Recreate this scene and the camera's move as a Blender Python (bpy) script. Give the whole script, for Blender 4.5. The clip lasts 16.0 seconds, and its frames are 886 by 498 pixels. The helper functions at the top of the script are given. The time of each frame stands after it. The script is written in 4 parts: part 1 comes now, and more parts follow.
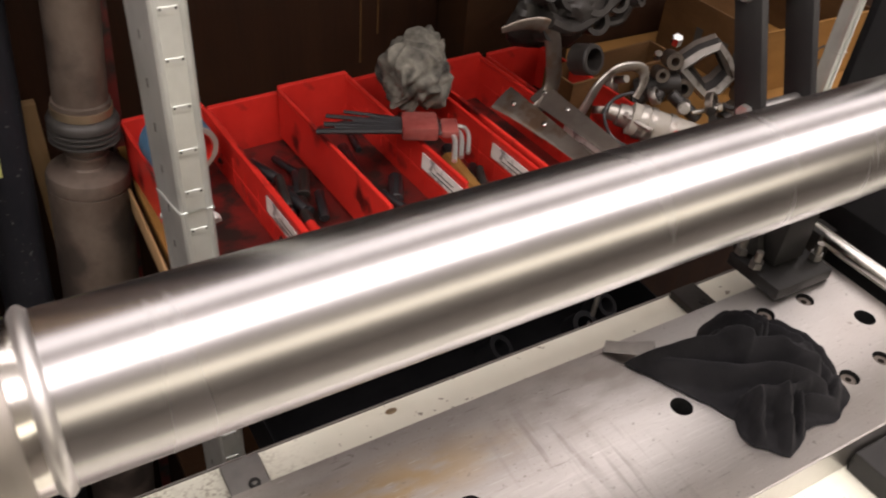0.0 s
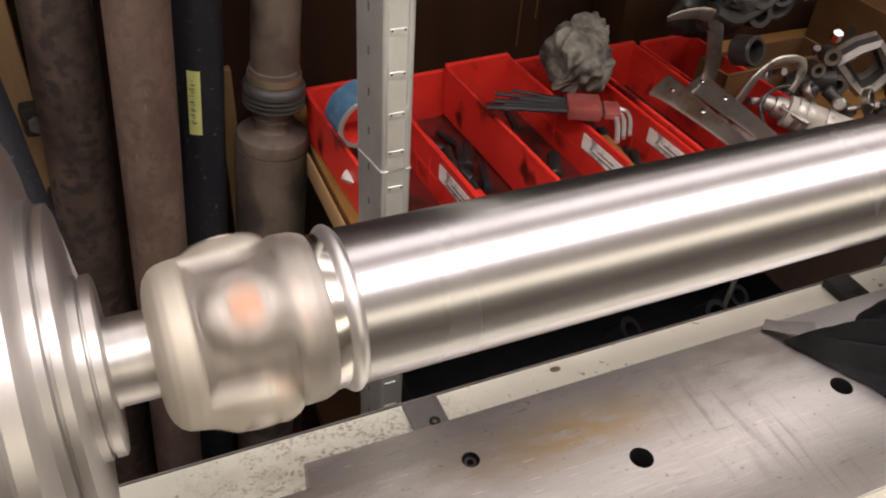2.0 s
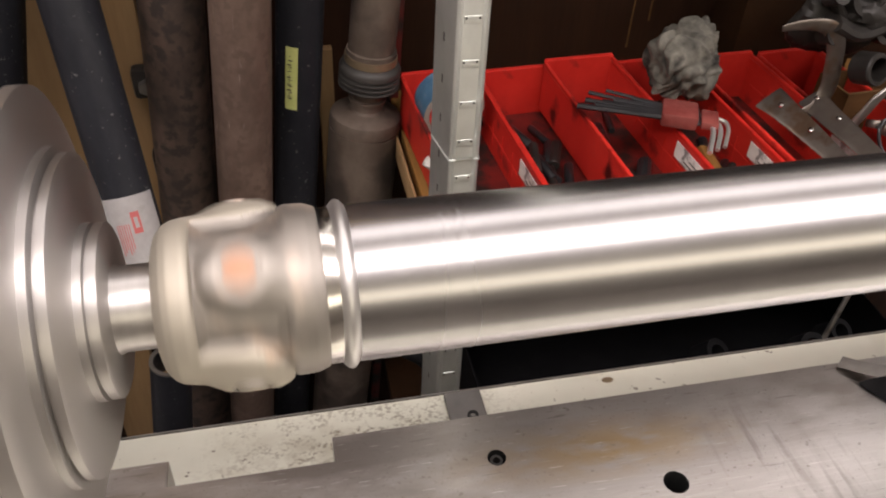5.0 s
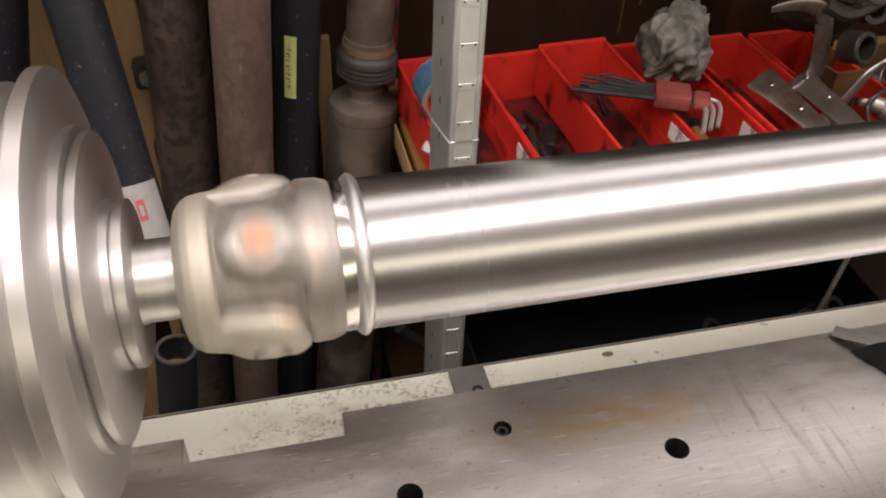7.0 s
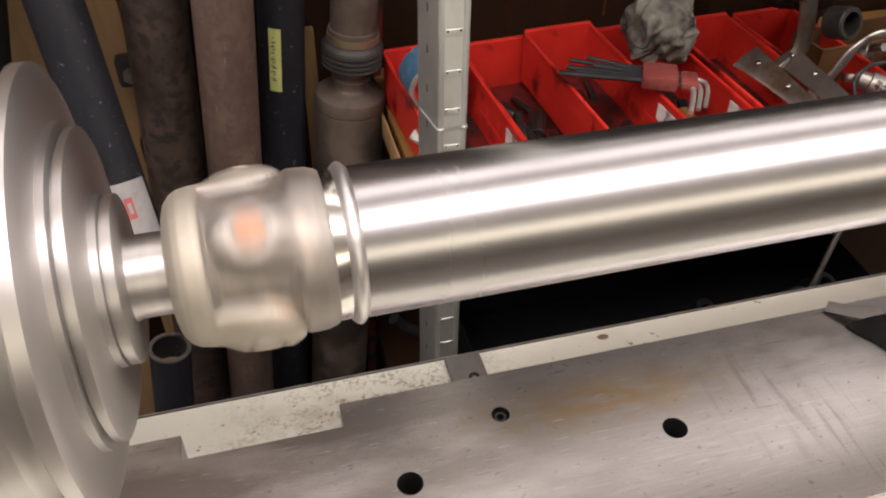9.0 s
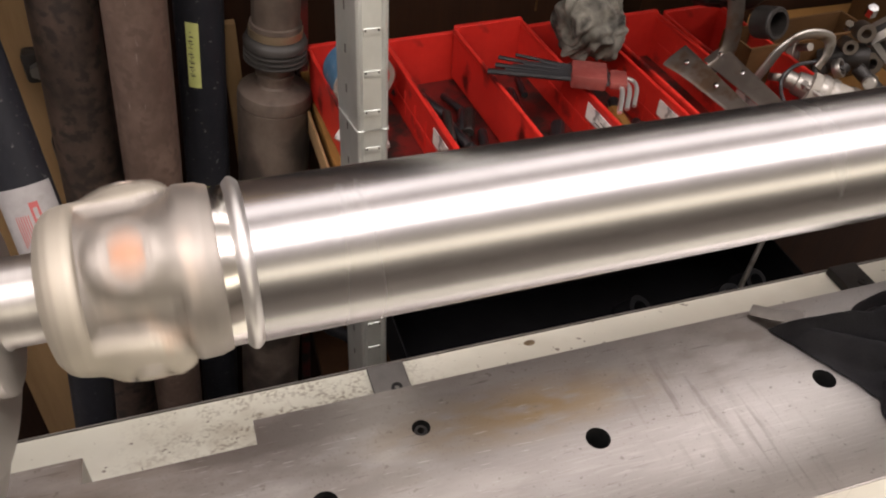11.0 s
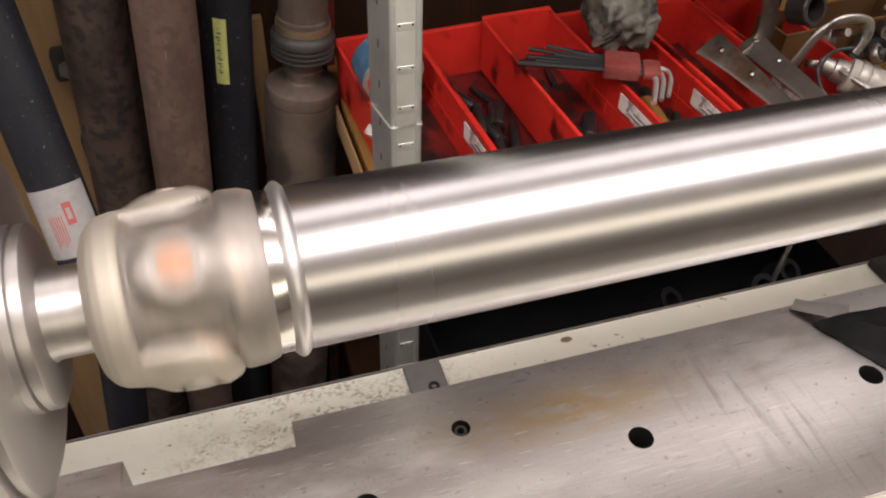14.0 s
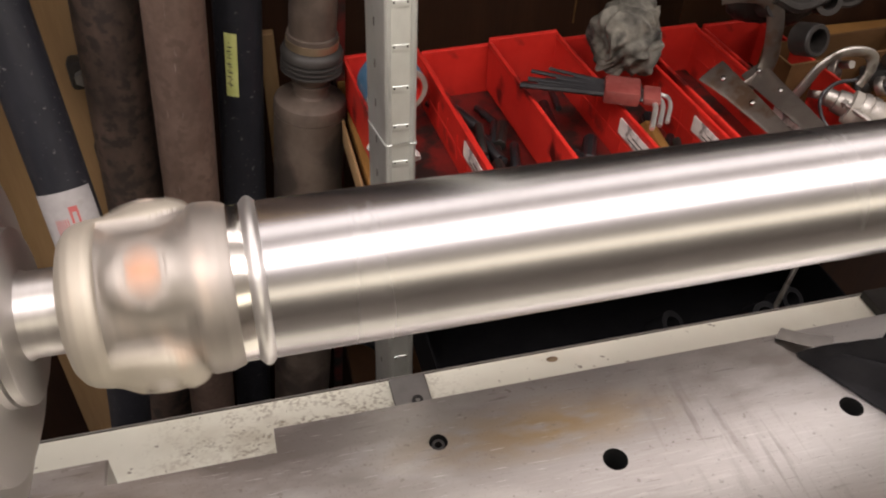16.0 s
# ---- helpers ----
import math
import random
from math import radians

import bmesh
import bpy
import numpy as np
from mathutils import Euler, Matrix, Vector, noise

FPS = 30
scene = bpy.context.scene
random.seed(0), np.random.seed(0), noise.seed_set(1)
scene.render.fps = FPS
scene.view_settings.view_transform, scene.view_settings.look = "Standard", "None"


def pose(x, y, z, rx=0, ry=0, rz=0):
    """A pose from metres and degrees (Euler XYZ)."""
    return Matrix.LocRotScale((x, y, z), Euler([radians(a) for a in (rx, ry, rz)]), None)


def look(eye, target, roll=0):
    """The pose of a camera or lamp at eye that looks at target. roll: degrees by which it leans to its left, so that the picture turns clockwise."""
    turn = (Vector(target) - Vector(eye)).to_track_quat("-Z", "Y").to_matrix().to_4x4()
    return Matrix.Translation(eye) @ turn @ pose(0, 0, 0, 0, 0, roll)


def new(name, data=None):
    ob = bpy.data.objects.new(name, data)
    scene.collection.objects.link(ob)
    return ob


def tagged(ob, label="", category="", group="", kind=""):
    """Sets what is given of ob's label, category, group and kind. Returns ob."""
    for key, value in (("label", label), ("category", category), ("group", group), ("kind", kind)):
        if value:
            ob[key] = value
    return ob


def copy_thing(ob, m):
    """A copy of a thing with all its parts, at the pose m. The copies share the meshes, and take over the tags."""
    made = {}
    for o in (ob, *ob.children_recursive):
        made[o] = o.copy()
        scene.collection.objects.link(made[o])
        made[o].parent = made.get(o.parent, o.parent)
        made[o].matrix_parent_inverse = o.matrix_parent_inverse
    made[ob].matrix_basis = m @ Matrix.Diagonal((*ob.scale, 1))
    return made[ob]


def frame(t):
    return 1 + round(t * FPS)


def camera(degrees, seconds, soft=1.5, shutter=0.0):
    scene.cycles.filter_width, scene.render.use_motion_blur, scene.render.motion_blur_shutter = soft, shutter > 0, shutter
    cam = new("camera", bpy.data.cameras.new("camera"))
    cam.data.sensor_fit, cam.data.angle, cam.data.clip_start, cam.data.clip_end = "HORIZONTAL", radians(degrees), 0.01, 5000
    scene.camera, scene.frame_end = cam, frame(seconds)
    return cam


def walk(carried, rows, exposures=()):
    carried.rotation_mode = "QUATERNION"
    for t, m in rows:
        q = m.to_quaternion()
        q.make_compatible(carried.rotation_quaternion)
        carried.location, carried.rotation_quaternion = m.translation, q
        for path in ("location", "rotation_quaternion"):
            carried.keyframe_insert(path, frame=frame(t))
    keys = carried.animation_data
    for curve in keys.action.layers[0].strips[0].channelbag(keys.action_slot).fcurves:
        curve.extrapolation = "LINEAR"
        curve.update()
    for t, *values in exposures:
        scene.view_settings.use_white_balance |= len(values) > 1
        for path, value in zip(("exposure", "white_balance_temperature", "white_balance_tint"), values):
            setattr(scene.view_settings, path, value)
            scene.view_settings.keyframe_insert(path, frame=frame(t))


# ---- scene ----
cam = camera(56.7, 16.0, 2.0, 0.30)
PATH = [
    (0, (0.025, -0.382, 1.399), (0.875, 0.927, 0.148), 5.2),
    (0.5, (-0.02, -0.38, 1.4), (0.77, 0.954, 0.136), 5.3),
    (1, (-0.051, -0.38, 1.4), (0.684, 0.973, 0.124), 5.1),
    (1.5, (-0.084, -0.388, 1.395), (0.613, 0.982, 0.115), 4.5),
    (2, (-0.08, -0.396, 1.407), (0.584, 0.994, 0.131), 4.2),
    (2.5, (-0.078, -0.392, 1.401), (0.515, 1.027, 0.123), 3.5),
    (3, (-0.016, -0.401, 1.407), (0.494, 1.051, 0.129), 3.3),
    (3.5, (0.062, -0.397, 1.407), (0.454, 1.087, 0.125), 2.4),
    (4, (0.016, -0.406, 1.398), (0.387, 1.077, 0.108), 3.2),
    (4.2, (-0.004, -0.406, 1.4), (0.358, 1.074, 0.106), 3.3),
    (6.5, (-0.027, -0.434, 1.403), (0.368, 1.035, 0.104), 2.6),
    (7, (-0.033, -0.434, 1.403), (0.353, 1.031, 0.097), 2.4),
    (7.5, (-0.044, -0.435, 1.401), (0.329, 1.027, 0.089), 2.1),
    (8, (-0.04, -0.434, 1.394), (0.329, 1.023, 0.074), 1.9),
    (8.5, (-0.032, -0.437, 1.401), (0.346, 1.017, 0.08), 1.4),
    (9, (-0.034, -0.434, 1.399), (0.37, 1.012, 0.078), 1.1),
    (9.5, (-0.017, -0.441, 1.405), (0.435, 0.994, 0.087), 1.4),
    (9.7, (0.005, -0.438, 1.406), (0.474, 0.989, 0.085), 1.6),
    (12, (-0.008, -0.407, 1.391), (0.521, 0.976, 0.047), 4.7),
    (12.5, (-0.007, -0.408, 1.399), (0.5, 0.979, 0.051), 4.0),
    (13, (-0.01, -0.403, 1.395), (0.476, 0.985, 0.039), 3.2),
    (13.5, (-0.012, -0.4, 1.39), (0.464, 0.988, 0.03), 2.6),
    (14, (-0.014, -0.397, 1.396), (0.458, 0.989, 0.034), 2.2),
    (14.5, (0.016, -0.403, 1.394), (0.51, 0.98, 0.037), 2.3),
    (15, (0.001, -0.406, 1.391), (0.503, 0.98, 0.038), 2.6),
    (15.5, (0.014, -0.415, 1.406), (0.489, 0.988, 0.062), 2.6),
    (16, (0.014, -0.415, 1.409), (0.434, 1.011, 0.07), 2.7),
]
walk(cam, [(t, look(eye, target, roll)) for t, eye, target, roll in PATH])

# ---- light ----
world = bpy.data.worlds.new("workshop_dark")
scene.world = world
world.use_nodes = True
world.node_tree.nodes["Background"].inputs[0].default_value = (0.9, 0.95, 1.0, 1)
world.node_tree.nodes["Background"].inputs[1].default_value = 0.02


def strip_lamp(name, x, y, z, length, width, watts, colour):
    d = bpy.data.lights.new(name, "AREA")
    d.shape, d.size, d.size_y, d.energy, d.color = "RECTANGLE", length, width, watts, colour
    ob = new(name, d)
    ob.matrix_world = pose(x, y, z)
    return ob


WARM = (1.0, 0.90, 0.885)
strip_lamp("strip_lamp_over_bed", 0.3, -0.62, 2.40, 6.4, 0.50, 74, WARM)
strip_lamp("strip_lamp_over_rack", 0.3, 0.50, 2.40, 6.4, 0.50, 29, WARM)
far = strip_lamp("panel_lamp_across_room", 0.3, -3.3, 2.20, 6.4, 0.90, 54, (1.0, 0.88, 0.70))
far.matrix_world = pose(0.3, -3.3, 2.20, 58, 0, 0)
# the upper side of the fitting lights the ceiling
up = strip_lamp("strip_lamp_upper_side", 0.3, -0.62, 2.42, 6.4, 0.50, 62, WARM)
up.matrix_world = pose(0.3, -0.62, 2.42, 180, 0, 0)
scene.view_settings.exposure = 0.0


# ---- materials ----
def mat(name, c1, c2, rough=0.5, metal=0.0, scale=8.0, bump=0.15, fine=120.0, stretch=(1, 1, 1), rough_var=0.12,
        spots=None, spot_scale=30.0, spot_at=0.68, spec=0.5, coat=0.0, bump_dist=0.002):
    """A surface with broad and fine variation of colour, gloss and relief, and stains if given."""
    m = bpy.data.materials.new(name)
    m.use_nodes = True
    nt = m.node_tree
    N, L = nt.nodes, nt.links
    bs = N["Principled BSDF"]
    tc = N.new("ShaderNodeTexCoord")
    mp = N.new("ShaderNodeMapping")
    mp.inputs["Scale"].default_value = stretch
    L.new(tc.outputs["Object"], mp.inputs["Vector"])
    big = N.new("ShaderNodeTexNoise")
    big.inputs["Scale"].default_value, big.inputs["Detail"].default_value = scale, 5
    L.new(mp.outputs[0], big.inputs["Vector"])
    small = N.new("ShaderNodeTexNoise")
    small.inputs["Scale"].default_value, small.inputs["Detail"].default_value = fine, 4
    L.new(mp.outputs[0], small.inputs["Vector"])
    mixf = N.new("ShaderNodeMath")
    mixf.operation = "MULTIPLY_ADD"
    L.new(small.outputs[0], mixf.inputs[0])
    mixf.inputs[1].default_value = 0.45
    sub = N.new("ShaderNodeMath")
    sub.operation = "MULTIPLY_ADD"
    L.new(big.outputs[0], sub.inputs[0])
    sub.inputs[1].default_value, sub.inputs[2].default_value = 1.6, -0.55
    L.new(sub.outputs[0], mixf.inputs[2])
    ramp = N.new("ShaderNodeMix")
    ramp.data_type = "RGBA"
    ramp.inputs[6].default_value, ramp.inputs[7].default_value = (*c1, 1), (*c2, 1)
    L.new(mixf.outputs[0], ramp.inputs[0])
    col = ramp.outputs[2]
    if spots:
        sp = N.new("ShaderNodeTexNoise")
        sp.inputs["Scale"].default_value, sp.inputs["Detail"].default_value = spot_scale, 8
        L.new(tc.outputs["Object"], sp.inputs["Vector"])
        cr = N.new("ShaderNodeMapRange")
        cr.inputs[1].default_value, cr.inputs[2].default_value = spot_at - 0.06, spot_at + 0.05
        L.new(sp.outputs[0], cr.inputs[0])
        mx = N.new("ShaderNodeMix")
        mx.data_type = "RGBA"
        mx.inputs[7].default_value = (*spots, 1)
        L.new(cr.outputs[0], mx.inputs[0])
        L.new(col, mx.inputs[6])
        col = mx.outputs[2]
    L.new(col, bs.inputs["Base Color"])
    bs.inputs["Metallic"].default_value = metal
    bs.inputs["Specular IOR Level"].default_value = spec
    rr = N.new("ShaderNodeMath")
    rr.operation = "MULTIPLY_ADD"
    rr.inputs[1].default_value, rr.inputs[2].default_value = rough_var, rough - rough_var / 2
    L.new(big.outputs[0], rr.inputs[0])
    L.new(rr.outputs[0], bs.inputs["Roughness"])
    if coat:
        bs.inputs["Coat Weight"].default_value = coat
    if bump:
        bp = N.new("ShaderNodeBump")
        bp.inputs["Strength"].default_value, bp.inputs["Distance"].default_value = bump, bump_dist
        L.new(mixf.outputs[0], bp.inputs["Height"])
        L.new(bp.outputs[0], bs.inputs["Normal"])
    return m


TUBE = mat("ground_steel", (0.375, 0.367, 0.37), (0.43, 0.422, 0.425), 0.27, 1.0, 3, 0.0, 160, (8, 1, 1), 0.03)
RING = mat("bright_steel", (0.55, 0.53, 0.50), (0.66, 0.64, 0.61), 0.18, 1.0, 12, 0.02, 200, (4, 1, 1), 0.08)
CAST = mat("machined_forging", (0.26, 0.24, 0.22), (0.39, 0.365, 0.335), 0.56, 1.0, 26, 0.14, 120, (1, 1, 1), 0.14,
           spots=(0.50, 0.42, 0.36), spot_scale=40, spot_at=0.60)
PALECAST = mat("pale_forging", (0.37, 0.343, 0.29), (0.51, 0.475, 0.41), 0.62, 0.85, 22, 0.14, 110, (1, 1, 1), 0.14,
               spots=(0.46, 0.38, 0.30), spot_scale=46, spot_at=0.64)
BEAD = mat("weld_bead_steel", (0.50, 0.49, 0.48), (0.66, 0.65, 0.64), 0.42, 1.0, 30, 0.10, 160, (1, 1, 1), 0.1)
RUSTY = mat("bearing_rust", (0.36, 0.185, 0.115), (0.46, 0.285, 0.20), 0.6, 0.4, 60, 0.1)
FACE = mat("turned_faceplate", (0.46, 0.445, 0.435), (0.60, 0.585, 0.57), 0.47, 1.0, 5, 0.04, 300, (20, 1, 1), 0.08)


def lathe_grain(m, amount):
    """Turning marks run round the x axis and draw highlights out across them."""
    nt = m.node_tree
    bs = nt.nodes["Principled BSDF"]
    tg = nt.nodes.new("ShaderNodeTangent")
    tg.direction_type, tg.axis = "RADIAL", "X"
    bs.inputs["Anisotropic"].default_value, bs.inputs["Anisotropic Rotation"].default_value = amount, 0.25
    nt.links.new(tg.outputs[0], bs.inputs["Tangent"])


lathe_grain(FACE, 0.55)


def noise_mask(nt, rot, scale, detail, lo, hi):
    """Grain, scratches or specks: a noise stretched along one direction and cut at a level."""
    N, L = nt.nodes, nt.links
    tc = N.new("ShaderNodeTexCoord")
    mp = N.new("ShaderNodeMapping")
    mp.inputs["Rotation"].default_value = (0, 0, radians(rot))
    mp.inputs["Scale"].default_value = scale
    L.new(tc.outputs["Object"], mp.inputs["Vector"])
    n = N.new("ShaderNodeTexNoise")
    n.inputs["Scale"].default_value, n.inputs["Detail"].default_value = 1.0, detail
    L.new(mp.outputs[0], n.inputs["Vector"])
    r = N.new("ShaderNodeMapRange")
    r.inputs[1].default_value, r.inputs[2].default_value = lo, hi
    L.new(n.outputs[0], r.inputs[0])
    return r.outputs[0]


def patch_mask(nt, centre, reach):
    """A soft patch that fades out round its middle."""
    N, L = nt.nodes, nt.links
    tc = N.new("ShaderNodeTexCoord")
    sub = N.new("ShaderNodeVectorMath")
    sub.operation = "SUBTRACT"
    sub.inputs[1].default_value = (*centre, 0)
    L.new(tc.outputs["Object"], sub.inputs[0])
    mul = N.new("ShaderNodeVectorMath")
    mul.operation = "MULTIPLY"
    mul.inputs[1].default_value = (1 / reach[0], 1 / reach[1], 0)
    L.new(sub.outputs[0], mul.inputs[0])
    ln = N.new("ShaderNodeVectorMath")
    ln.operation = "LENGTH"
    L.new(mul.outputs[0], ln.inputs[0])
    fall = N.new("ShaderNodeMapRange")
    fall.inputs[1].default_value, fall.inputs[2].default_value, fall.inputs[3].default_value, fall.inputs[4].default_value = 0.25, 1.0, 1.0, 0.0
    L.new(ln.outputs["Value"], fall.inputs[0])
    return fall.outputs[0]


def both(nt, a, b):
    k = nt.nodes.new("ShaderNodeMath")
    k.operation = "MULTIPLY"
    nt.links.new(a, k.inputs[0])
    nt.links.new(b, k.inputs[1])
    return k.outputs[0]


def overlay(m, fac, colour, amount):
    """Lays a colour over a material's base colour where the mask is."""
    nt = m.node_tree
    N, L = nt.nodes, nt.links
    base = N["Principled BSDF"].inputs["Base Color"]
    k = N.new("ShaderNodeMath")
    k.operation = "MULTIPLY"
    L.new(fac, k.inputs[0])
    k.inputs[1].default_value = amount
    mx = N.new("ShaderNodeMix")
    mx.data_type = "RGBA"
    mx.inputs[7].default_value = (*colour, 1)
    L.new(k.outputs[0], mx.inputs[0])
    L.new(base.links[0].from_socket, mx.inputs[6])
    L.new(mx.outputs[2], base)


CREAM = mat("cream_paint", (0.74, 0.745, 0.64), (0.82, 0.82, 0.72), 0.42, 0, 14, 0.10, 70, (1, 1, 1), 0.15)
nt = CREAM.node_tree
overlay(CREAM, noise_mask(nt, 0, (9, 14, 9), 5, 0.56, 0.76), (0.46, 0.42, 0.30), 0.35)
overlay(CREAM, both(nt, patch_mask(nt, (-0.16, 0.170), (0.17, 0.085)), both(nt, noise_mask(nt, 20, (260, 340, 60), 8, 0.47, 0.60), noise_mask(nt, 0, (45, 70, 20), 4, 0.40, 0.58))), (0.20, 0.16, 0.10), 0.75)
overlay(CREAM, both(nt, patch_mask(nt, (-0.21, 0.160), (0.13, 0.05)), noise_mask(nt, 0, (40, 60, 20), 5, 0.42, 0.62)), (0.34, 0.28, 0.19), 0.35)
overlay(CREAM, noise_mask(nt, 50, (120, 160, 60), 3, 0.68, 0.71), (0.16, 0.13, 0.09), 0.75)


def plate_material():
    """Ground plate steel: long brush lines, two sets of scratches, brown oil bloom, dark nicks."""
    m = mat("worn_steel_plate", (0.48, 0.46, 0.443), (0.60, 0.58, 0.56), 0.33, 1.0, 5, 0.04, 90, (0.5, 1, 1), 0.12)
    nt = m.node_tree
    N, L = nt.nodes, nt.links
    bs = N["Principled BSDF"]
    tc = N.new("ShaderNodeTexCoord")
    col = bs.inputs["Base Color"].links[0].from_socket

    def streak(rot, scale, detail, lo, hi):
        mp = N.new("ShaderNodeMapping")
        mp.inputs["Rotation"].default_value = (0, 0, radians(rot))
        mp.inputs["Scale"].default_value = scale
        L.new(tc.outputs["Object"], mp.inputs["Vector"])
        n = N.new("ShaderNodeTexNoise")
        n.inputs["Scale"].default_value, n.inputs["Detail"].default_value = 1.0, detail
        L.new(mp.outputs[0], n.inputs["Vector"])
        r = N.new("ShaderNodeMapRange")
        r.inputs[1].default_value, r.inputs[2].default_value = lo, hi
        L.new(n.outputs[0], r.inputs[0])
        return r.outputs[0]

    def lay(col, fac, colour, amount):
        k = N.new("ShaderNodeMath")
        k.operation = "MULTIPLY"
        L.new(fac, k.inputs[0])
        k.inputs[1].default_value = amount
        mx = N.new("ShaderNodeMix")
        mx.data_type = "RGBA"
        mx.inputs[7].default_value = (*colour, 1)
        L.new(k.outputs[0], mx.inputs[0])
        L.new(col, mx.inputs[6])
        return mx.outputs[2]

    brush = streak(0, (6, 420, 1), 3, 0.42, 0.62)
    col = lay(col, brush, (0.64, 0.62, 0.60), 0.08)
    col = lay(col, streak(24, (10, 150, 1), 6, 0.58, 0.74), (0.74, 0.72, 0.70), 0.05)
    col = lay(col, streak(-62, (12, 130, 1), 4, 0.70, 0.77), (0.22, 0.19, 0.17), 0.40)
    col = lay(col, streak(0, (4, 9, 1), 5, 0.46, 0.72), (0.30, 0.255, 0.215), 0.30)
    col = lay(col, streak(30, (110, 170, 1), 5, 0.71, 0.75), (0.09, 0.07, 0.06), 0.60)
    # brown bloom beside the socket screw
    sub = N.new("ShaderNodeVectorMath")
    sub.operation = "SUBTRACT"
    sub.inputs[1].default_value = (0.01, 0.100, 0)
    L.new(tc.outputs["Object"], sub.inputs[0])
    mul = N.new("ShaderNodeVectorMath")
    mul.operation = "MULTIPLY"
    mul.inputs[1].default_value = (7.5, 32, 0)
    L.new(sub.outputs[0], mul.inputs[0])
    ln = N.new("ShaderNodeVectorMath")
    ln.operation = "LENGTH"
    L.new(mul.outputs[0], ln.inputs[0])
    fall = N.new("ShaderNodeMapRange")
    fall.inputs[1].default_value, fall.inputs[2].default_value, fall.inputs[3].default_value, fall.inputs[4].default_value = 0.2, 1.1, 1.0, 0.0
    L.new(ln.outputs["Value"], fall.inputs[0])
    br = N.new("ShaderNodeMath")
    br.operation = "MULTIPLY"
    L.new(fall.outputs[0], br.inputs[0])
    L.new(streak(5, (30, 90, 1), 9, 0.26, 0.54), br.inputs[1])
    col = lay(col, br.outputs[0], (0.49, 0.35, 0.18), 0.95)
    L.new(col, bs.inputs["Base Color"])
    # under the joint tarnish with a dark reflection painted in, and soot specks; a bruise of grime, bright short
    # scratches
    overlay(m, both(nt, patch_mask(nt, (-0.30, 0.085), (0.52, 0.30)), noise_mask(nt, 8, (8, 22, 1), 8, 0.12, 0.55)), (0.15, 0.13, 0.115), 0.88)
    overlay(m, both(nt, patch_mask(nt, (-0.17, 0.10), (0.20, 0.07)), noise_mask(nt, 30, (300, 340, 1), 5, 0.60, 0.66)), (0.10, 0.08, 0.065), 0.22)
    overlay(m, both(nt, patch_mask(nt, (0.20, 0.11), (0.18, 0.06)), noise_mask(nt, 0, (22, 60, 1), 8, 0.40, 0.66)), (0.24, 0.20, 0.165), 0.50)
    overlay(m, noise_mask(nt, 35, (40, 620, 1), 2, 0.68, 0.73), (0.76, 0.74, 0.72), 0.30)
    overlay(m, noise_mask(nt, 15, (420, 480, 1), 4, 0.64, 0.70), (0.17, 0.145, 0.125), 0.40)
    overlay(m, noise_mask(nt, 60, (120, 150, 1), 6, 0.66, 0.72), (0.14, 0.12, 0.10), 0.45)
    overlay(m, noise_mask(nt, -25, (30, 560, 1), 2, 0.71, 0.74), (0.74, 0.72, 0.70), 0.18)
    overlay(m, noise_mask(nt, 70, (24, 360, 1), 2, 0.70, 0.73), (0.15, 0.13, 0.12), 0.40)
    overlay(m, both(nt, patch_mask(nt, (0.22, 0.02), (0.34, 0.09)), noise_mask(nt, 14, (30, 420, 1), 5, 0.52, 0.70)), (0.78, 0.76, 0.74), 0.22)
    overlay(m, both(nt, patch_mask(nt, (0.145, 0.065), (0.055, 0.075)), noise_mask(nt, 0, (110, 12, 1), 5, 0.52, 0.64)), (0.20, 0.17, 0.15), 0.50)
    overlay(m, both(nt, patch_mask(nt, (0.20, 0.015), (0.045, 0.075)), noise_mask(nt, 0, (130, 12, 1), 5, 0.54, 0.66)), (0.22, 0.19, 0.17), 0.50)
    bp = bs.inputs["Normal"].links[0].from_node
    b2 = N.new("ShaderNodeBump")
    b2.inputs["Strength"].default_value, b2.inputs["Distance"].default_value = 0.035, 0.0006
    L.new(brush, b2.inputs["Height"])
    L.new(bp.outputs[0], b2.inputs["Normal"])
    L.new(b2.outputs[0], bs.inputs["Normal"])
    return m


BLACKSTEEL = mat("blackened_steel", (0.010, 0.010, 0.011), (0.026, 0.025, 0.024), 0.5, 0.0, 14, 0.2, 120, spec=0.3)
KEYSTEEL = mat("grey_key_steel", (0.16, 0.155, 0.15), (0.24, 0.23, 0.22), 0.45, 0.8, 30, 0.15)
HOLE = mat("hole_dark", (0.008, 0.008, 0.008), (0.015, 0.015, 0.015), 0.8, spec=0.1)
GALV = mat("galvanised_steel", (0.58, 0.60, 0.575), (0.78, 0.80, 0.775), 0.40, 0.85, 34, 0.08, 110, (1, 1, 0.6), 0.20)
RED = mat("red_plastic", (0.43, 0.015, 0.011), (0.66, 0.038, 0.026), 0.33, 0, 14, 0.06, 90, (1, 1, 1), 0.15,
          spots=(0.07, 0.007, 0.006), spot_scale=20, spot_at=0.63)
DARKRED = mat("dark_mottled_red", (0.045, 0.012, 0.010), (0.22, 0.013, 0.010), 0.5, 0, 16, 0.1, 90, (1, 1, 1), 0.15,
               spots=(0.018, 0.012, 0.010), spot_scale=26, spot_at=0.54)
PAPER = mat("paper_label", (0.55, 0.53, 0.50), (0.72, 0.70, 0.67), 0.7, 0, 40, 0.1, 160,
            spots=(0.22, 0.20, 0.19), spot_scale=70, spot_at=0.6)
